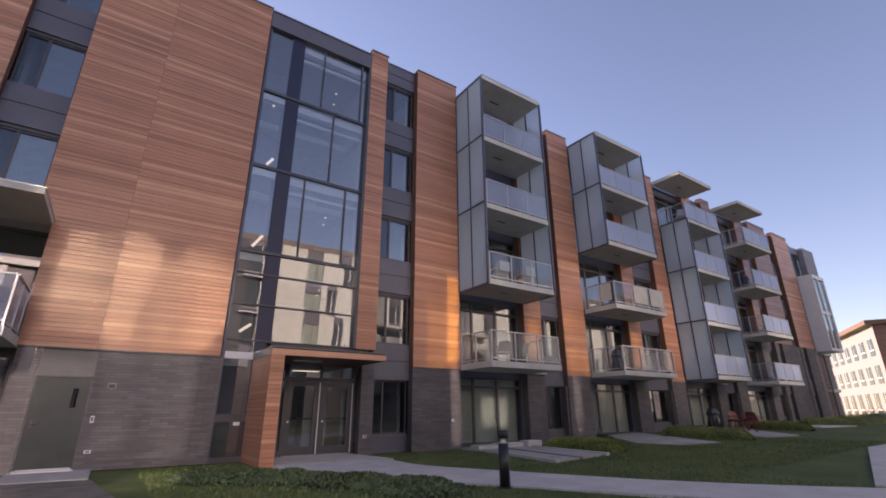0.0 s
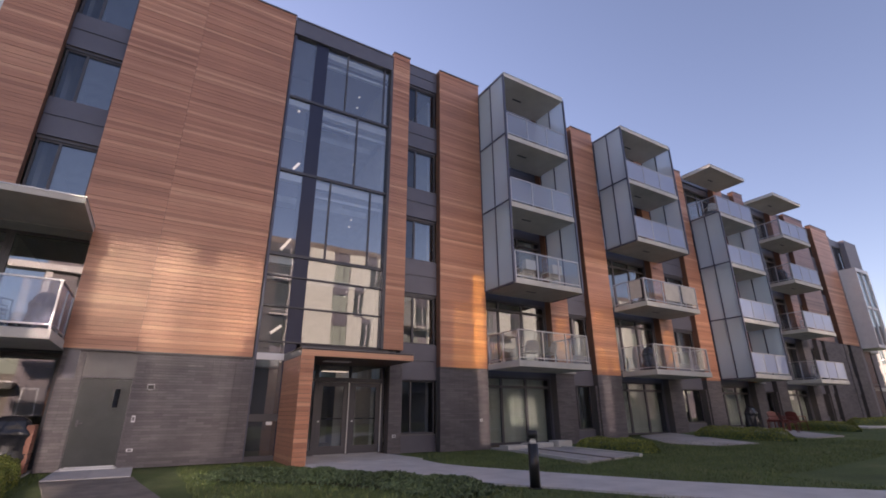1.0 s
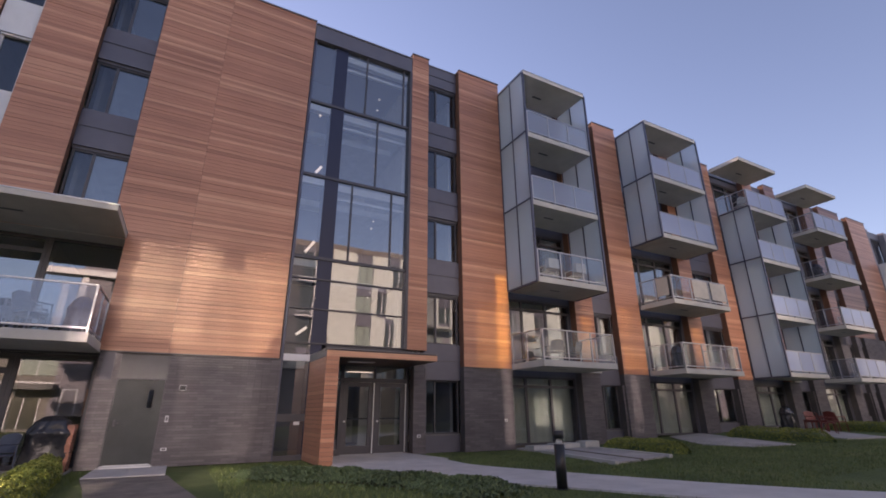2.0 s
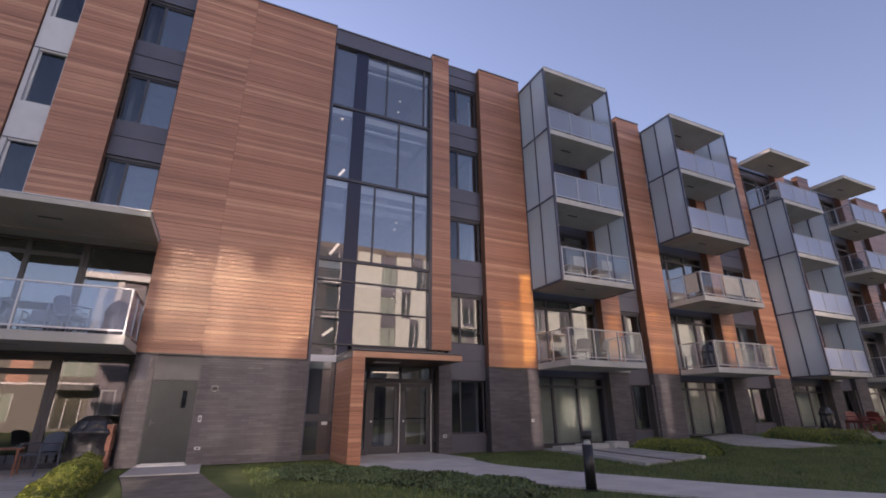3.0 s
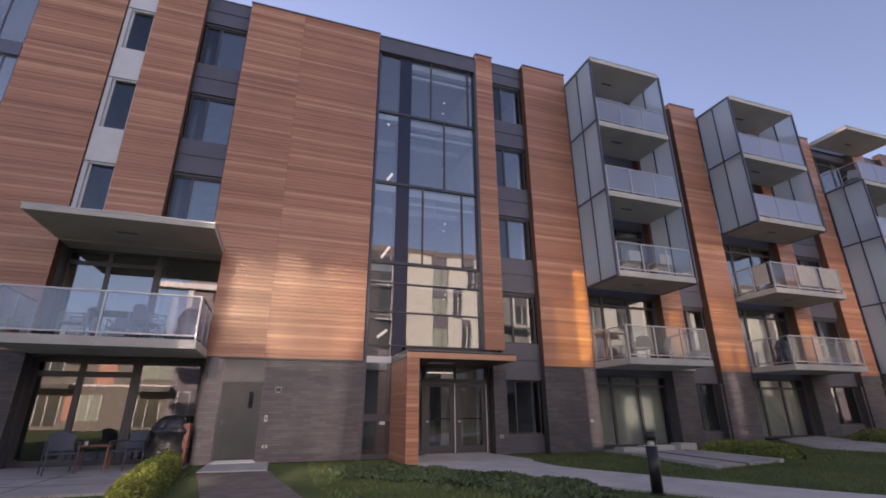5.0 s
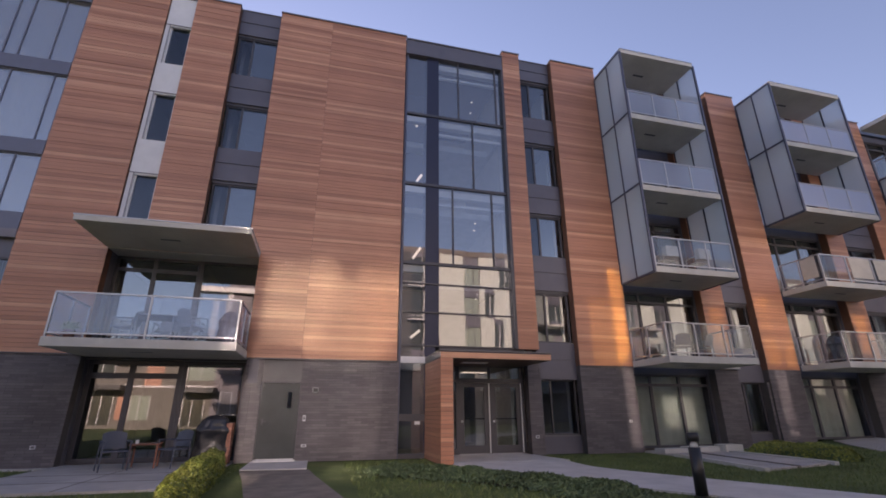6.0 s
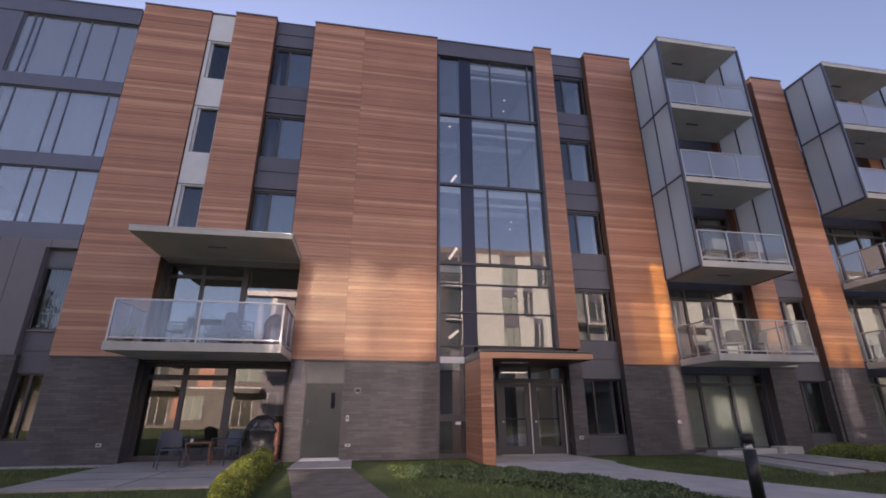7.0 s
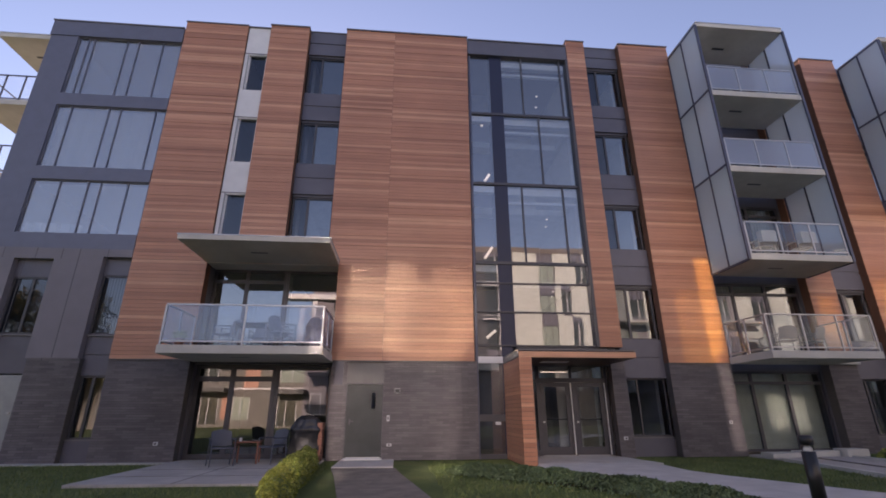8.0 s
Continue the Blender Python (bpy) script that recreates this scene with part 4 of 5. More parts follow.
def flat(name, outline, mat, label, h=0.03, thick=0.12):
    """A paved area that follows the lawn."""
    bm = bmesh.new()
    vs = [bm.verts.new((x, y, rise(x) + h)) for x, y in outline]
    face = bm.faces.new(vs)
    if face.normal.z < 0:
        face.normal_flip()
    r = bmesh.ops.extrude_face_region(bm, geom=[face])
    for v in [e for e in r["geom"] if isinstance(e, bmesh.types.BMVert)]:
        v.co.z -= thick
    bmesh.ops.recalc_face_normals(bm, faces=bm.faces[:])
    return structure(name, bm, mat, label)


flat("path", ((3.6, -1.9), (6.8, -1.9), (6.7, -3.5), (6.95, -4.5), (7.65, -6.1), (8.75, -8.5), (9.65, -9.95), (10.85, -11.45), (13.5, -14.5), (10.2, -15.2), (7.9, -10.6), (7.3, -9.6), (6.2, -7.75),
              (5.5, -6.6), (4.75, -4.9), (3.6, -2.9)), PAVING, "pale concrete path to the entrance")
flat("path", ((11.5, -11.45), (19.4, -9.3), (30, -9.8), (30, -12.5), (14.5, -14.6)), PAVING, "pale concrete path across the lawn", 0.025)
flat("porch_floor", ((3.6, -1.9), (7.0, -1.9), (6.75, 0.6), (3.6, 0.6)), PAVING, "pale concrete floor of the porch", 0.034)
flat("patio", ((-6.25, 0.6), (-6.2, -4.5), (-2.6, -4.7), (-2.1, -0.5), (-2.1, 0.6)), PATIO, "weathered concrete patio", 0.035)
flat("path", ((-1.62, -1.95), (-0.05, -2.05), (0.1, -3.3), (0.55, -6.4), (0.8, -10), (1.1, -20), (-0.9, -20), (-0.6, -10), (-0.95, -6.25), (-1.35, -3.5)), ASPHALT, "worn asphalt path to the service door", 0.015)
for a, b in ((-1.62, -0.9), (-0.89, -0.1)):
    flat("door_slab", ((a, -1.9), (b, -1.95), (b - 0.0, 0.02), (a, 0.02)), PAVING, "concrete slab before the service door", 0.03)
flat("patio", ((10.9, 0.4), (10.95, -1.5), (10.15, -5.2), (12.75, -4.7), (13.2, -1.2), (14.3, 0.4)), PATIO, "weathered concrete patio", 0.03)
flat("kerb", ((10.8, -1.4), (10.0, -5.3), (10.15, -5.3), (10.95, -1.4)), CONCRETE, "pale concrete edging strip", 0.075)
flat("kerb", ((13.2, -1.1), (12.75, -4.8), (12.9, -4.8), (13.36, -1.1)), CONCRETE, "pale concrete edging strip", 0.075)
flat("kerb", ((12.0, -1.1), (11.35, -5.0), (11.43, -5.0), (12.08, -1.1)), ASPHALT, "dark joint between paving slabs", 0.056)
flat("patio", ((19.7, 0.4), (18.44, -1.05), (17.1, -2.9), (17.2, -4.6), (18.8, -5.2), (20.1, -2.9), (22, 0.4)), PATIO, "weathered concrete patio", 0.02)
flat("patio", ((26.6, 0.4), (24.6, -2.0), (22.0, -5.4), (23.6, -6.0), (28.0, -2.0), (30.2, 0.4)), PATIO, "weathered concrete patio", 0.02)
flat("patio", ((33.9, 0.4), (33.9, -3.4), (37.5, -4), (37.5, 0.4)), PAVING, "pale concrete patio", 0.05)
for o in (((-6.2, -2.0), (-2.2, -2.05), (-2.2, -2.063), (-6.2, -2.013)), ((-4.25, -0.6), (-4.237, -0.6), (-4.237, -4.55), (-4.25, -4.55)), ((-6.15, -3.3), (-2.4, -3.4), (-2.4, -3.413), (-6.15, -3.313))):
    flat("paving_joint", o, SOIL, "thin dark joint in the patio paving", 0.039, 0.06)
flat("gravel_strip", ((-13.2, 0.02), (-13.2, -0.35), (-6.3, -0.35), (-6.3, 0.02)), CONCRETE, "strip of pale gravel along the wall", 0.02)


def leaves(name, spots, size, mat, parent=None, seed=1):
    """Many small bent leaves, joined; spots: rows of place and outward way."""
    rng = np.random.default_rng(seed)
    n = len(spots)
    p = np.array([s[0] for s in spots])
    out = np.array([s[1] for s in spots]) + rng.normal(0, 0.55, (n, 3))
    out /= np.linalg.norm(out, axis=1)[:, None]
    u = np.cross(out, rng.normal(0, 1, (n, 3)))
    u /= np.linalg.norm(u, axis=1)[:, None]
    w = np.cross(out, u)
    s = size * rng.uniform(0.6, 1.3, (n, 1))
    quad = np.stack([p - u * s, p + w * s * 0.45 + out * s * 0.2, p + u * s, p - w * s * 0.45 + out * s * 0.2], 1).reshape(-1, 3)
    me = bpy.data.meshes.new(name)
    idx = np.arange(n * 4).reshape(n, 4)
    me.from_pydata(quad.tolist(), [], idx.tolist())
    me.materials.append(mat)
    ob = new(name, me)
    if parent:
        ob.parent = parent
        ob.matrix_parent_inverse = parent.matrix_basis.inverted()
    return ob


def hedge(x0, y0, x1, y1, width, height, label, seed, mat=LEAF, count=5200, size=0.035, name="hedge", lump=0.25):
    """A loose clipped hedge between two ground points."""
    rng = random.Random(seed)
    h = group_at(name, (x0 + x1) / 2, (y0 + y1) / 2, rise((x0 + x1) / 2), label, "hedge")
    a, b = Vector((x0, y0, 0)), Vector((x1, y1, 0))
    d = (b - a).normalized()
    s = Vector((-d.y, d.x, 0))
    spots = []
    for _ in range(count):
        k = rng.random()
        ang = rng.uniform(-0.1, math.pi + 0.1)
        c = a.lerp(b, k)
        wob = 1 + lump * noise.noise((c.x * 1.7 + seed, c.y * 1.7, math.cos(ang) * 1.5)) + rng.uniform(-0.14, 0.06)
        end = min(1, 6 * k + 0.3, 6 * (1 - k) + 0.3)
        o = s * math.cos(ang) * width / 2 * wob * end + Vector((0, 0, max(0.02, (math.sin(ang) ** 0.6 if math.sin(ang) > 0 else 0.02) * height * wob * end)))
        spots.append((tuple(c + o + Vector((0, 0, rise(c.x)))), tuple(s * math.cos(ang) + Vector((0, 0, math.sin(ang) + 0.3)))))
    leaves("foliage", spots, size, mat, h, seed)["kind"] = "stuff"
    # Solid core in the darker leaf tone, filling the hedge behind its leaves.
    bm = bmesh.new()
    n = 14
    rings = []
    for i in range(n + 1):
        c = a.lerp(b, i / n)
        end = min(1, 6 * i / n + 0.3, 6 * (1 - i / n) + 0.3)
        rings.append([bm.verts.new(c + s * math.cos(t) * width * 0.4 * end + Vector((0, 0, rise(c.x) - 0.02 + math.sin(t) ** 0.6 * height * 0.8 * end if 0 < t < math.pi else rise(c.x) - 0.02)))
                      for t in [math.pi * q / 8 for q in range(9)]])
    for i in range(n):
        for q in range(8):
            bm.faces.new((rings[i][q], rings[i][q + 1], rings[i + 1][q + 1], rings[i + 1][q]))
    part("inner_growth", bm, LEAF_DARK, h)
    return h


hedge(-2.3, -0.9, -1.76, -7.5, 0.5, 0.47, "bright green clipped hedge beside the patio", 3, LEAF, 9000, 0.03)
hedge(13.55, -1.6, 13.95, -4.6, 0.75, 0.38, "green hedge beside the patio", 5)
hedge(20.9, -1.6, 20.3, -5.7, 0.9, 0.4, "green hedge beside the patio", 6)
hedge(29.6, -1.4, 27.4, -5.2, 0.9, 0.42, "green hedge beside the patio", 7)
hedge(38.0, -1.0, 41.5, -3.5, 1.0, 0.5, "green hedge beside the lawn", 8)
hedge(43.0, -1.5, 48.5, -2.5, 1.2, 0.6, "dark green shrubs along the wall", 9)
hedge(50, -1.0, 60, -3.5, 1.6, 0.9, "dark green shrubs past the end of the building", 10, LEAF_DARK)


def planting(points, width, label, seed, count):
    """A low mounded bed of small leaves along a line of ground points."""
    r = np.random.default_rng(seed)
    bed = group_at("planting_bed", *points[0], 0, label, "plants")
    p = np.array(points)
    k = r.uniform(0, len(p) - 1, count)
    i = np.minimum(k.astype(int), len(p) - 2)
    f = (k - i)[:, None]
    off = r.normal(0, 0.3, (count, 2))
    base = p[i] * (1 - f) + p[i + 1] * f + off * width
    clump = np.array([noise.noise((x * 1.6, y * 1.6, seed)) + 0.5 * noise.noise((x * 5, y * 5, seed)) for x, y in base])
    top = np.clip(0.2 + 0.1 * clump, 0.05, 0.3) * np.exp(-2.2 * (off ** 2).sum(1))
    z = 0.02 + top * np.sqrt(r.uniform(0.1, 1, count))
    spots = [((x, y, h), (ox, oy, 0.55)) for (x, y), h, (ox, oy) in zip(base, z, off)]
    bm = bmesh.new()
    ends = [[bm.verts.new((x - width * 0.45, y - width * 0.3, 0.012)), bm.verts.new((x + width * 0.45, y + width * 0.3, 0.012))] for x, y in points]
    for (a0, b0), (a1, b1) in zip(ends, ends[1:]):
        bm.faces.new((a0, a1, b1, b0))
    part("soil", bm, SOIL, bed, "dark soil between the plants")
    leaves("foliage", spots, 0.034, LEAF_DARK, bed, seed)["kind"] = "stuff"


planting(((1.65, -3.3), (2.2, -3.7), (3.3, -4.8)), 0.9, "low dark green planting near the entrance", 21, 17000)
planting(((3.3, -4.8), (4.4, -6.5), (4.75, -7.6)), 0.9, "low dark green planting along the path", 22, 19000)

# grass blades on the nearer lawn
rng = np.random.default_rng(4)
N = 130000
gx, gy = rng.uniform(-12, 22, N), rng.uniform(-12.5, -0.3, N)
keep = ~((gx > -1.7) & (gx < 0.8)) & ~((gx > -6.3) & (gx < -2.0) & (gy > -4.7))
edge_l = np.interp(gy, [-15.2, -10.6, -9.6, -7.75, -6.6, -4.9, -2.9, -1.9], [10.2, 7.9, 7.3, 6.2, 5.5, 4.75, 3.6, 3.6])
edge_r = np.interp(gy, [-14.5, -11.45, -9.95, -8.5, -6.1, -4.5, -3.5, -1.9], [13.5, 10.85, 9.65, 8.75, 7.65, 6.95, 6.7, 6.8])
keep &= ~((gx > edge_l - 0.05) & (gx < edge_r + 0.05)) & ~((gx > 10.6) & (gx < 14.4) & (gy > -4.1)) & ~((gx > 18.3) & (gy > -4.8)) & ~((gx > 3.2) & (gx < 7) & (gy > -2))
keep &= ~((gx > 11.4) & (gy < -9.2))
gx, gy = gx[keep], gy[keep]
gz = np.array([rise(x) for x in gx])
n = len(gx)
hh = rng.uniform(0.025, 0.055, n)
ang = rng.uniform(0, 6.28, n)
lean = rng.normal(0, 0.025, (n, 2))
w = 0.007
tri = np.stack([np.stack([gx - w * np.cos(ang), gy - w * np.sin(ang), gz - 0.01], 1), np.stack([gx + w * np.cos(ang), gy + w * np.sin(ang), gz - 0.01], 1),
                np.stack([gx + lean[:, 0], gy + lean[:, 1], gz + hh], 1)], 1).reshape(-1, 3)
me = bpy.data.meshes.new("grass")
me.from_pydata(tri.tolist(), [], np.arange(n * 3).reshape(n, 3).tolist())
me.materials.append(BLADE)
tagged(new("grass", me), "short mown grass blades", "grass", "", "stuff")

# ---- things on the ground ----
BX, BY = 6.07, -7.74
bol = group_at("bollard_light", BX, BY, 0, "black cylindrical bollard light beside the path", "bollard")


def bollard_ring(name, r1, r2, z0, z1, mat, label="", edge=0.0):
    bm = bmesh.new()
    bmesh.ops.create_cone(bm, cap_ends=True, segments=28, radius1=r1, radius2=r2, depth=z1 - z0, matrix=Matrix.Translation((BX, BY, (z0 + z1) / 2)))
    if edge:
        bmesh.ops.bevel(bm, geom=[e for e in bm.edges if e.calc_face_angle(0) > 1], offset=edge, segments=2, affect="EDGES")
    for f in bm.faces:
        f.smooth = len(f.verts) == 4
    part(name, bm, mat, bol, label)


bollard_ring("base_plate", 0.125, 0.12, 0.0, 0.018, BLACK)
bollard_ring("post", 0.093, 0.093, 0.0, 0.735, BLACK, "", 0.006)
bollard_ring("reflector", 0.085, 0.03, 0.735, 0.815, BRIGHT, "bright conical reflector")
for k in range(3):
    a = k * 2.094 + 0.9
    bm = bmesh.new()
    bar(bm, (BX + 0.078 * math.cos(a), BY + 0.078 * math.sin(a), 0.73), (BX + 0.078 * math.cos(a), BY + 0.078 * math.sin(a), 0.83), 0.007, 6)
    part("strut", bm, BLACK, bol)
bollard_ring("cap", 0.096, 0.096, 0.82, 0.955, BLACK, "", 0.008)


def armchair(m, mat, label, group, drape=False):
    c = tagged(new("armchair"), label, "chair", group)
    seat = bevelled(0.015, (-0.25, 0.25, -0.25, 0.22, 0.40, 0.44))
    part("seat", seat, mat, c)
    bm = bmesh.new()
    n = 8
    rows = []
    for i in range(n + 1):
        a = -1 + 2 * i / n
        y = 0.05 * (1 - a * a)
        rows.append([bm.verts.new(p) for p in ((0.25 * a, 0.2 + y, 0.46), (0.25 * a, 0.3 + y, 0.86 - 0.06 * a * a), (0.25 * a, 0.32 + y, 0.86 - 0.06 * a * a), (0.25 * a, 0.22 + y, 0.46))])
    for p, q in zip(rows, rows[1:]):
        for k in range(4):
            bm.faces.new((p[k], p[(k + 1) % 4], q[(k + 1) % 4], q[k]))
    bm.faces.new(rows[0][::-1])
    bm.faces.new(rows[-1])
    part("backrest", bm, mat, c)
    for sx in (-1, 1):
        part("armrest", bevelled(0.01, (sx * 0.27 - 0.03, sx * 0.27 + 0.03, -0.24, 0.26, 0.62, 0.65)), mat, c)
        for sy, hgt in ((-0.22, 0.62), (0.22, 0.62)):
            bm = bmesh.new()
            bar(bm, (sx * 0.28, sy * 1.15, 0), (sx * 0.27, sy, hgt), 0.016)
            part("leg", bm, mat, c)
    if drape:
        part("drape", bevelled(0.02, (-0.26, 0.26, 0.19, 0.42, 0.5, 0.9)), mat, c, "cloth draped over the back")
    c.matrix_basis = m
    return c


def low_table(m, mat, label, h=0.45, w=0.5):
    t = tagged(new("side_table"), label, "table")
    for i in range(5):
        part("slat", bevelled(0.004, (-w / 2, w / 2, -w / 2 + i * w / 5 + 0.006, -w / 2 + (i + 1) * w / 5 - 0.006, h - 0.025, h)), mat, t)
    for sx in (-1, 1):
        for sy in (-1, 1):
            part("leg", boxes((sx * (w / 2 - 0.05) - 0.02, sx * (w / 2 - 0.05) + 0.02, sy * (w / 2 - 0.05) - 0.02, sy * (w / 2 - 0.05) + 0.02, 0, h - 0.025)), mat, t)
        part("apron", boxes((sx * (w / 2 - 0.05) - 0.012, sx * (w / 2 - 0.05) + 0.012, -w / 2 + 0.07, w / 2 - 0.07, h - 0.1, h - 0.026)), mat, t)
    t.matrix_basis = m
    return t


def barbecue(m, label, height=1.1, w=1.0, cover=COVER):
    """A grill under a draped cover."""
    b = tagged(new("covered_barbecue"), label, "barbecue")
    bm = bmesh.new()
    key = [(0.5, 0.02), (0.49, 0.3), (0.46, 0.62), (0.5, 0.72), (0.42, 0.82), (0.34, 0.95), (0.2, 1.03), (0.0, 1.05)]
    prof = [tuple(p + (q - p) * k / 4 for p, q in zip(u, v)) for u, v in zip(key, key[1:]) for k in range(4)] + key[-1:]
    n = 56
    rings = []
    for r, z in prof:
        ring = []
        for i in range(n):
            a = 2 * math.pi * i / n
            ca, sa = math.cos(a), math.sin(a)
            e = (abs(ca) ** 3 + abs(sa) ** 3) ** (-1 / 3)
            fold = 1 + 0.06 * math.sin(a * 9 + z * 4) * (1 - z / 1.2) + 0.12 * noise.noise((ca * 3, sa * 3, z * 5)) + 0.09 * abs(noise.noise((ca * 7, sa * 7 + 3, z * 11))) + 0.05 * noise.noise((ca * 15, sa * 15, z * 19))
            ring.append(bm.verts.new((ca * r * e * w * fold, sa * r * e * 0.55 * fold, z / 1.05 * height)))
        rings.append(ring)
    for p, q in zip(rings, rings[1:]):
        for i in range(n):
            bm.faces.new((p[i], p[(i + 1) % n], q[(i + 1) % n], q[i]))
    bm.faces.new(rings[0][::-1])
    bmesh.ops.remove_doubles(bm, verts=rings[-1], dist=0.001)
    for f in bm.faces:
        f.smooth = True
    part("cover", bm, cover, b, "shiny vinyl cover with folds")
    for sx in (-1, 1):
        bm = bmesh.new()
        bar(bm, (sx * 0.36 * w - 0.03, 0, 0.035), (sx * 0.36 * w + 0.03, 0, 0.035), 0.045, 14)
        part("wheel", bm, BLACK, b)
    b.matrix_basis = m
    return b


P = 0.035
armchair(pose(-4.5, -1.3, P, 0, 0, 28), CHAIRBLUE, "blue-grey garden armchair on the patio", "patio chairs")
armchair(pose(-3.35, -0.85, P, 0, 0, -35), CHAIRBLUE, "blue-grey garden armchair on the patio", "patio chairs")
low_table(pose(-4.02, -0.7, P, 0, 0, 8), TABLEWOOD, "small red-brown slatted wooden side table", 0.55, 0.66)
barbecue(pose(-2.55, -0.45, P, 0, 0, 8), "barbecue under a black vinyl cover beside the patio doors", 1.22, 0.86)
# Slatted piece standing in for the barbecue's red-brown side panel.
crate = group_at("barbecue_side_panel", -2.16, -0.42, P, "red-brown slatted side panel standing beside the covered barbecue", "crate")
for k in range(5):
    part("slat", bevelled(0.005, (-2.24, -2.1, -0.62, -0.2, P + 0.02 + k * 0.2, P + 0.2 + k * 0.2)), TABLEWOOD, crate)
for y in (-0.61, -0.23):
    part("corner_post", boxes((-2.225, -2.115, y, y + 0.03, P, P + 1.01)), TABLEWOOD, crate)
mug = group_at("cup", -4.2, -0.82, P + 0.55, "small white cup on the side table", "cup")
bm = bmesh.new()
bmesh.ops.create_cone(bm, cap_ends=True, segments=16, radius1=0.035, radius2=0.042, depth=0.09, matrix=Matrix.Translation((-4.2, -0.82, P + 0.595)))
part("body", bm, WHITE, mug)

# on the loggia balcony
Z = 2.99
low_table(pose(-4.2, -0.9, Z, 0, 0, 0), CHAIRPALE, "grey-blue garden table on a balcony", 0.72, 0.95)
for x, y, r in ((-5.0, -0.9, -90), (-3.4, -0.9, 90), (-4.2, -0.25, 0), (-3.3, -1.35, 140)):
    armchair(pose(x, y, Z, 0, 0, r), CHAIRPALE, "grey-blue garden chair at a balcony table", "balcony chairs")
barbecue(pose(-2.5, -0.75, Z, 0, 0, 90), "grey covered barbecue on a balcony", 1.0, 0.6, CAP)


def planter(x, y, z, label, seed, size=0.16):
    p = group_at("potted_plant", x, y, z, label, "plant")
    bm = bmesh.new()
    bmesh.ops.create_cone(bm, cap_ends=True, segments=18, radius1=size * 0.6, radius2=size * 0.8, depth=size * 1.4, matrix=Matrix.Translation((x, y, z + size * 0.7)))
    part("pot", bm, TABLEWOOD, p)
    r = random.Random(seed)
    spots = []
    for _ in range(160):
        d = Vector((r.gauss(0, 1), r.gauss(0, 1), abs(r.gauss(0, 1)))).normalized()
        spots.append((tuple(Vector((x, y, z + size * 1.5)) + d * size * r.uniform(0.5, 1.4)), tuple(d)))
    leaves("foliage", spots, 0.035, LEAF, p, seed)["kind"] = "stuff"


planter(-5.95, -1.5, Z, "leafy plant in a pot on a balcony", 1)
# on the stacked balconies
for x in (11.9, 13.3):
    armchair(pose(x, -1.2, LV[2], 0, 0, 180), CREAM, "cream garden chair with a draped back on a balcony", "cream chairs", True)
armchair(pose(12.2, -0.9, LV[1], 0, 0, 160), CHAIRBLUE, "blue-grey garden chair on a balcony", "balcony chairs")
armchair(pose(13.2, -0.8, LV[1], 0, 0, 200), CHAIRBLUE, "blue-grey garden chair on a balcony", "balcony chairs")
barbecue(pose(19.1, -1.1, LV[1], 0, 0, 20), "barbecue under a black cover on a balcony", 1.05, 0.6)
armchair(pose(27.2, -1.0, LV[4] + 0.02, 0, 0, 150), CREAM, "cream garden chair on a top-floor balcony", "cream chairs")
armchair(pose(28.3, -0.9, LV[4] + 0.02, 0, 0, 200), BLACK, "dark garden chair on a top-floor balcony", "balcony chairs")
barbecue(pose(34.6, -0.9, LV[3] + 0.05), "barbecue under a black cover on a balcony", 1.0, 0.55)
barbecue(pose(27.5, -0.7, rise(28) + 0.05, 0, 0, 10), "barbecue under a black cover on a patio", 1.1, 0.7)
for x, y, r in ((24.2, -3.9, 30), (26.3, -2.5, -20), (25.6, -3.6, 80), (27.3, -2.2, 10)):
    armchair(pose(x, y, rise(x) + 0.04, 0, 0, r), REDCHAIR, "red garden armchair beside the lawn", "red chairs")
low_table(pose(25.0, -3.1, rise(25) + 0.05), REDCHAIR, "red garden side table", 0.5, 0.7)
for x0, x1, y0, y1, h in ((10.95, 11.9, -0.85, -0.35, 0.16), (11.95, 13.15, -0.8, -0.35, 0.2), (13.2, 13.9, -1.0, -0.5, 0.26)):
    step = group_at("stone_block", (x0 + x1) / 2, y0, 0.03, "pale stone block before the balcony doors", "stone", "stone blocks by the patio")
    part("block", bevelled(0.02, (x0, x1, y0, y1, 0.02, h)), CONCRETE, step)

structure("trim", boxes((-1.52, -0.46, -0.14, 0.012, 0.025, 0.06), (-1.47, -0.51, -0.06, 0.012, 0.075, 0.1)), BRIGHT, "bright metal threshold of the service door")

# ---- fittings on the walls ----
lampw = group_at("wall_lamp", -0.05, 0, 1.9, "small square dark wall lamp with a pale rim on brick", "lamp")
part("housing", bevelled(0.006, (-0.12, 0.02, -0.07, 0.014, 1.87, 1.98)), BLACK, lampw)
part("rim", boxes((-0.13, 0.03, -0.078, 0.014, 1.982, 1.992), (-0.13, -0.121, -0.078, 0.014, 1.86, 1.981), (0.021, 0.03, -0.078, 0.014, 1.86, 1.981)), ALU, lampw)
part("diffuser", boxes((-0.1, 0.0, -0.06, 0.0, 1.855, 1.869)), WHITE, lampw, "white underside diffuser")


def plate(name, x, z, w, h, label, cat, y=0.015):
    p = group_at(name, x, y, z, label, cat)
    part("cover", bevelled(0.004, (x - w / 2, x + w / 2, y - 0.03, y, z - h / 2, z + h / 2)), WHITE, p)
    part("flap", boxes((x - w * 0.3, x + w * 0.3, y - 0.036, y - 0.03, z - h * 0.3, z + h * 0.3)), CAP, p)


plate("card_reader", -0.3, 1.15, 0.08, 0.16, "small white card reader on brick", "reader")
plate("wall_socket", -0.25, 0.42, 0.14, 0.07, "small white outdoor socket on brick", "socket")
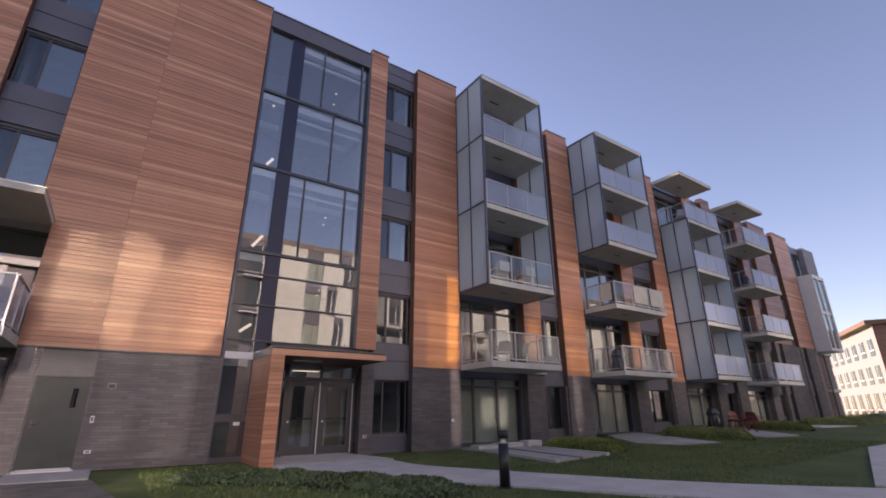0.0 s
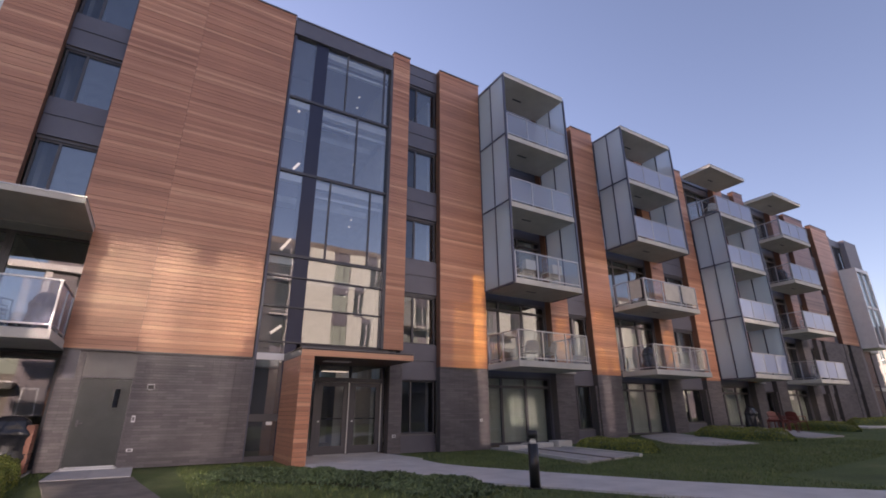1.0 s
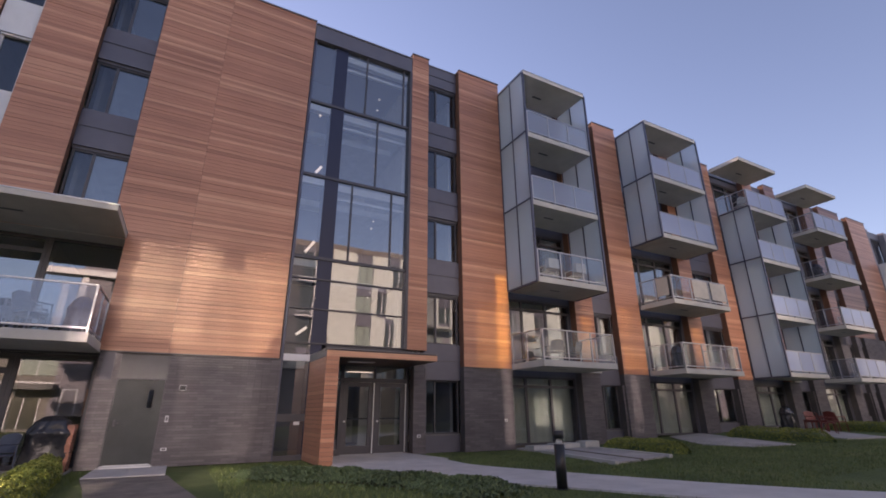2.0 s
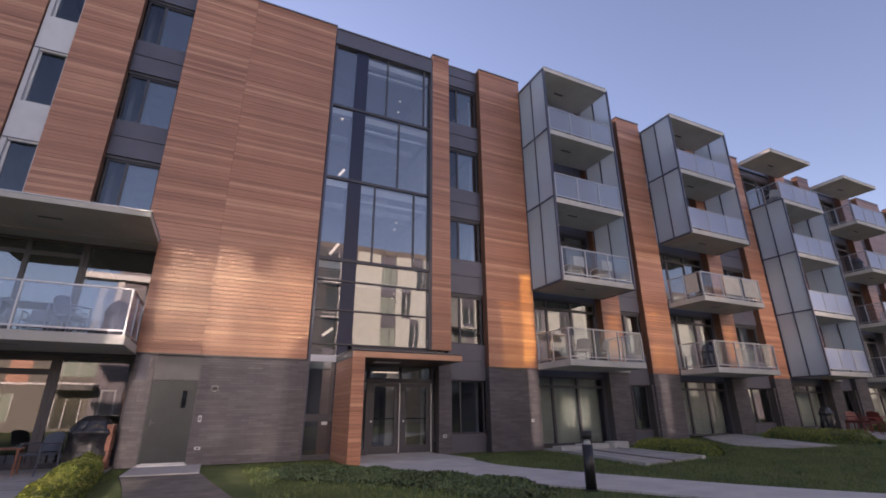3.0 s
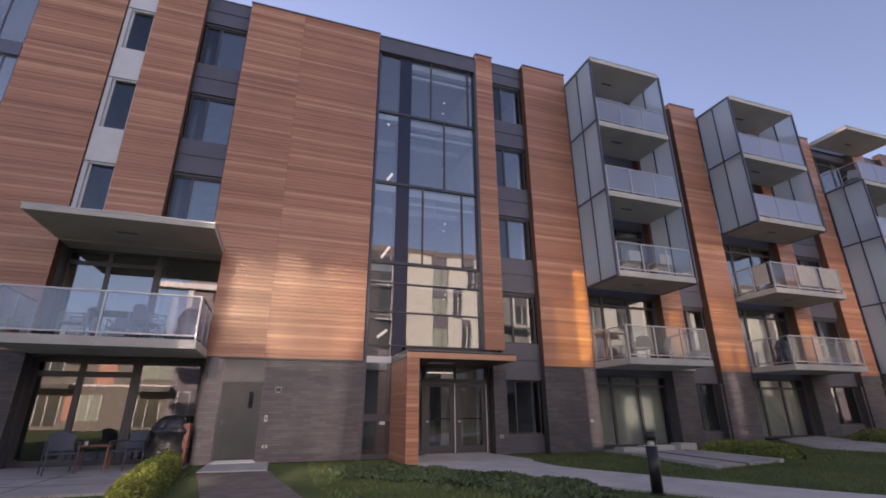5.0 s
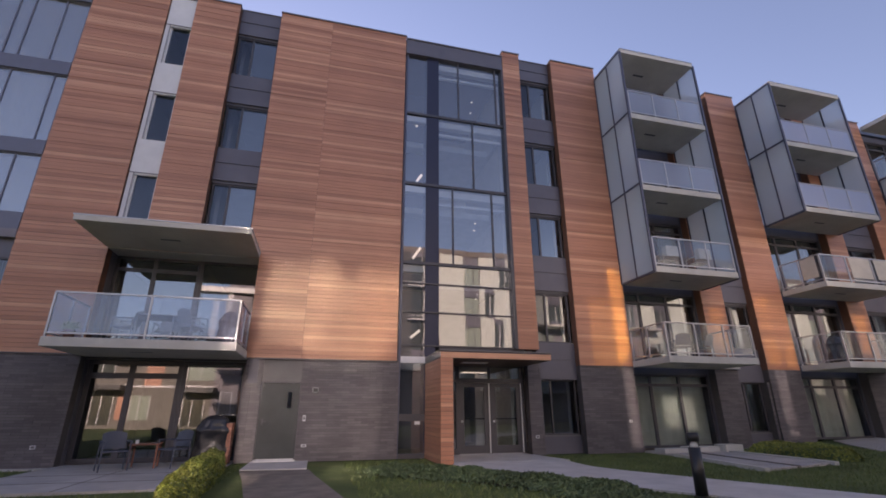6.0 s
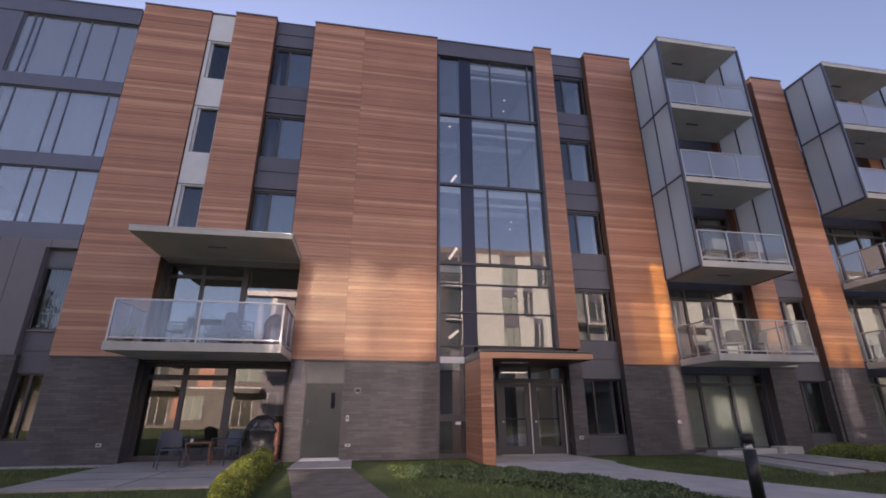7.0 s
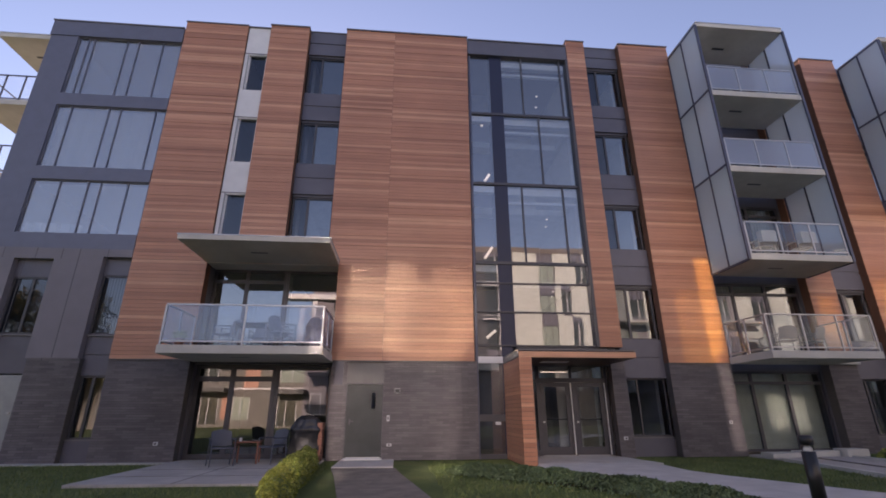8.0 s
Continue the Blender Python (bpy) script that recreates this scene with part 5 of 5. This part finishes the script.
plate("wall_socket", -6.75, 0.5, 0.12, 0.09, "small white outdoor socket on brick", "socket")
plate("wall_socket", 6.95, 0.55, 0.12, 0.09, "small white outdoor socket on brick", "socket")
plate("wall_socket", 10.45, 1.0, 0.1, 0.09, "small white outdoor socket on brick", "socket")
notice = tagged(finish("notice", boxes((2.95, 3.12, CY - 0.005, CY + 0.0, 0.95, 1.04)), WHITE), "small white notice stuck to the glass", "sign")

# ---- across the court: the building that shows in the glass ----
OY = OPPOSITE
opp = group_at("opposite_building", 0, OY - 6, 0, "cream and charcoal apartment building across the court", "building")
DARKPANE = plain("dark_pane", (0.05, 0.06, 0.055), 0.08)
PARAPET = plain("brown_grey_parapet", (0.17, 0.145, 0.13), 0.7)
DARKCLAD = plain("dark_cladding", (0.045, 0.045, 0.046), 0.6)
GREENPANE = plain("pale_green_pane", (0.3, 0.36, 0.31), 0.1)
LEVEL = (0.0, 3.4, 6.9, 10.3, 13.8, 17.55)  # its storeys are higher
rng2 = random.Random(11)
part("wall", boxes((-9.1, 128, OY - 12, OY - 0.3, 0, 17.55)), SHEET_LIGHT, opp)
part("parapet", boxes((-9.1, 128, OY - 0.6, OY + 0.03, 17.55, 18.15)), PARAPET, opp, "brown-grey parapet band")
part("low_wing", boxes((-46, -9.1, OY - 12, OY - 0.3, 0, 6.4)), SHEET_LIGHT, opp)


def opposite_panel(x0, x1, i, mat):
    part("cream_panel" if mat == PALEWALL else "panel", boxes((x0, x1, OY - 0.3, OY, LEVEL[i] + 0.02, LEVEL[i + 1])), mat, opp)


def opposite_window(x0, x1, i, pane=DARKPANE, low=0.7, high=2.55):
    z, top = LEVEL[i], LEVEL[i + 1]
    part("spandrel", boxes((x0, x1, OY - 0.3, OY - 0.1, z + high, top)), SHEET, opp)
    part("spandrel", boxes((x0, x1, OY - 0.3, OY - 0.12, z, z + low)), SHEET, opp)
    pn = part("window", boxes((x0 + 0.05, x1 - 0.05, OY - 0.3, OY - 0.22, z + low, z + high)), pane, opp)
    c = x0 + (x1 - x0) * 0.62
    part("frame", boxes((c - 0.04, c + 0.04, OY - 0.21, OY - 0.17, z + low, z + high)), FRAME if pane == GREENPANE else WHITE, pn)


# the stretch that faces the entrance: staggered cream panels, storey by storey
for i, cream, dark in ((4, ((11.65, 14.4), (16.1, 18.2), (19.4, 21.4)), (18.2, 19.4)), (3, ((11.65, 14.4), (16.05, 16.65), (17.65, 21.4)), (16.65, 17.65)),
                       (2, ((11.65, 14.4), (16.05, 17.5), (18.5, 21.4)), (17.5, 18.5)), (1, ((11.65, 14.4), (16.05, 18.2), (19.4, 21.4)), (18.2, 19.4))):
    for a, b in cream:
        opposite_panel(a, b, i, PALEWALL)
    opposite_window(14.4, 16.05, i, GREENPANE)
    opposite_window(*dark, i, DARKPANE, 0.5, 2.9)
    # the charcoal bay with its balconies beside them
    opposite_panel(7.4, 8.6, i, DARKCLAD)
    opposite_window(8.6, 10.6, i, DARKPANE, 0.1, 3.3)
    opposite_panel(10.6, 11.65, i, DARKCLAD)
    if i < 3:
        continue
    slab = part("balcony_slab", boxes((8.2, 11.6, OY, OY + 0.5, LEVEL[i] - 0.12, LEVEL[i])), WHITE, opp)
    part("rail", boxes((8.2, 11.6, OY + 0.45, OY + 0.5, LEVEL[i] + 0.28, LEVEL[i] + 0.33)), WHITE, slab)
for x in (7.4, 11.65, 14.4, 17.4):
    opposite_panel(x, x + (2.7 if x != 17.4 else 4.0), 0, MORTAR)
# the rest of the long front
for x in (-9.1, -4.5, 0.2, 3.8):
    for i in range(5):
        opposite_panel(x, x + 2.2, i, PALEWALL if i > 1 and x > -9 else SHEET_LIGHT)
        opposite_window(x + 2.2, x + 3.5, i)
for x in (21.5, 26, 31, 36, 40.5, 45, 50, 55, 60, 65, 71, 77, 83, 89, 95, 101, 107, 113, 119):
    for i in range(5):
        w = rng2.choice((1.8, 2.3, 2.9))
        opposite_panel(x, x + w, i, PALEWALL if i else MORTAR)
        opposite_window(x + w, x + w + 1.6, i, rng2.choice((DARKPANE, GREENPANE)))
for x in (22, 34):
    for z in LEVEL[1:4]:
        part("balcony_slab", boxes((x, x + 4, OY, OY + 1.8, z - 0.2, z)), CONCRETE, opp)
# its low wing, seen in the patio doors
TANWALL = plain("tan_render", (0.21, 0.195, 0.175), 0.8, 0.0, 0.1)
part("wing_wall", boxes((-46, -8.9, OY - 0.3, OY - 0.1, 0, 6.4)), TANWALL, opp, "tan rendered wall")
for x0, x1, z0, z1 in ((-14.65, -13.3, 3.4, 5.5), (-16.5, -15.55, 0.7, 2.75), (-24.5, -22.8, 3.4, 5.5), (-7.35, -6.65, 0.0, 3.1)):
    part("board_panel", boxes((x0, x1, OY - 0.1, OY - 0.04, z0, z1)), WOOD, opp, "cedar-boarded panel")
for x0, x1, z0, z1 in ((-15.4, -13.9, 0.75, 2.73), (-18.4, -16.8, 0.3, 2.6), (-18.6, -16.9, 4.0, 5.6), (-11.4, -8.7, 4.05, 5.45), (-11.4, -9.6, 0.2, 2.4), (-21.6, -20, 0.7, 2.7), (-26.5, -25, 0.7, 2.7), (-31, -29, 0.7, 2.7)):
    pn = part("window", boxes((x0, x1, OY - 0.1, OY - 0.05, z0, z1)), DARKPANE if z1 < 2.65 or x0 < -16 else GREENPANE, opp)
    for k in (0.0, 0.42, 0.96):
        part("frame", boxes((x0 + (x1 - x0) * k, x0 + (x1 - x0) * k + 0.06, OY - 0.05, OY - 0.02, z0, z1)), WHITE, pn)
for x0, x1, z in ((-11.5, -8.8, 2.95), (-18.9, -15.9, 3.05)):
    part("door_canopy", boxes((x0, x1, OY - 0.1, OY + 1.6, z, z + 0.42)), BLACK, opp, "dark canopy over a door")
part("floor_band", boxes((-24, -8.9, OY - 0.1, OY - 0.03, 3.42, 3.56), (-24, -8.9, OY - 0.1, OY - 0.03, 5.62, 5.75)), WHITE, opp, "pale floor band")
part("door", boxes((-8.45, -8.36, OY - 0.3, OY + 0.02, 0, 3.05), (-7.5, -7.4, OY - 0.3, OY + 0.02, 0, 3.05), (-8.36, -7.5, OY - 0.3, OY + 0.02, 2.95, 3.05)), WHITE, opp, "white door surround")
part("corner_post", boxes((-9.0, -8.55, OY - 0.3, OY + 0.2, 6.4, 12.1)), WHITE, opp, "white corner post")
part("corner_canopy", boxes((-11.6, -6.6, OY - 0.6, OY + 0.6, 12.1, 12.6)), WHITE, opp, "white canopy at the corner")

# ---- beyond the end of the lawn ----
wb = group_at("white_building", 80, 0, 0, "white rendered building with a brown eave", "building")
ORG, TURN = Vector((71.2, 1.6, 0)), Matrix.Rotation(radians(29.5), 3, "Z")


def placed(*specs):
    bm = boxes(*specs)
    for v in bm.verts:
        v.co = ORG + TURN @ v.co
    return bm


part("wall", placed((0, 26, -16, 0, 0, 10.6)), WHITEWALL, wb)
part("roof", placed((-0.8, 27, -17, 0.8, 10.6, 11.1)), BROWNROOF, wb)
# The mauve colour puts the shade of this side wall into its surface.
part("side_cladding", placed((-0.08, 0.0, -16, 0, 0, 10.6)), WOOD_MAUVE, wb, "side wall toned mauve for its shade")
for i in range(8):
    for z, h in ((0.7, 2.5), (4.2, 2.0), (7.3, 1.9)):
        x = 1.3 + i * 3.1
        w = part("window", placed((x, x + 1.6, 0.0, 0.05, z, z + h)), DARKPANE, wb, "dark grey window")
        part("frame", placed((x, x + 1.6, 0.05, 0.09, z + 0.55, z + 0.67), (x + 0.76, x + 0.84, 0.05, 0.08, z + 0.67, z + h)), WHITE, w)


# ---- trees across the court, seen as images in the window panes ----
def tree(x, y, height, seed):
    t = group_at("tree", x, y, 0, "broad tree with thin olive and brown autumn leaves", "tree", "trees across the court")
    r = random.Random(seed)
    trunk = bmesh.new()
    joints = [Vector((x + r.uniform(-0.2, 0.2) * i, y + r.uniform(-0.2, 0.2) * i, height * 0.2 * i)) for i in range(5)]
    for i, (p, q) in enumerate(zip(joints, joints[1:])):
        bar(trunk, p, q, 0.22 - 0.045 * i, 10)
    part("trunk", trunk, BARK, t)
    spots = []
    for k in range(22):
        start = joints[1].lerp(joints[-1], k / 22)
        ang = k * 2.4 + r.uniform(-0.4, 0.4)
        reach = height * 0.3 * (1 - 0.55 * k / 22)
        tip = start + Vector((math.cos(ang) * reach, math.sin(ang) * reach, height * r.uniform(0.08, 0.2)))
        limb = bmesh.new()
        bar(limb, start, tip, 0.045, 6)
        part("limb", limb, BARK, t)
        for _ in range(330):
            d = Vector((r.gauss(0, 1), r.gauss(0, 1), r.gauss(0, 0.7)))
            c = start.lerp(tip, r.uniform(0.45, 1.1)) + d * height * 0.055
            spots.append((tuple(c), tuple(d.normalized())))
    leaves("crown", spots, 0.17, AUTUMN, t, seed)["kind"] = "stuff"


for spec in ((-38.5, -27.2, 13.5, 31), (-33.2, -26.0, 12.0, 32), (-28.4, -27.5, 11.5, 33)):
    tree(*spec)
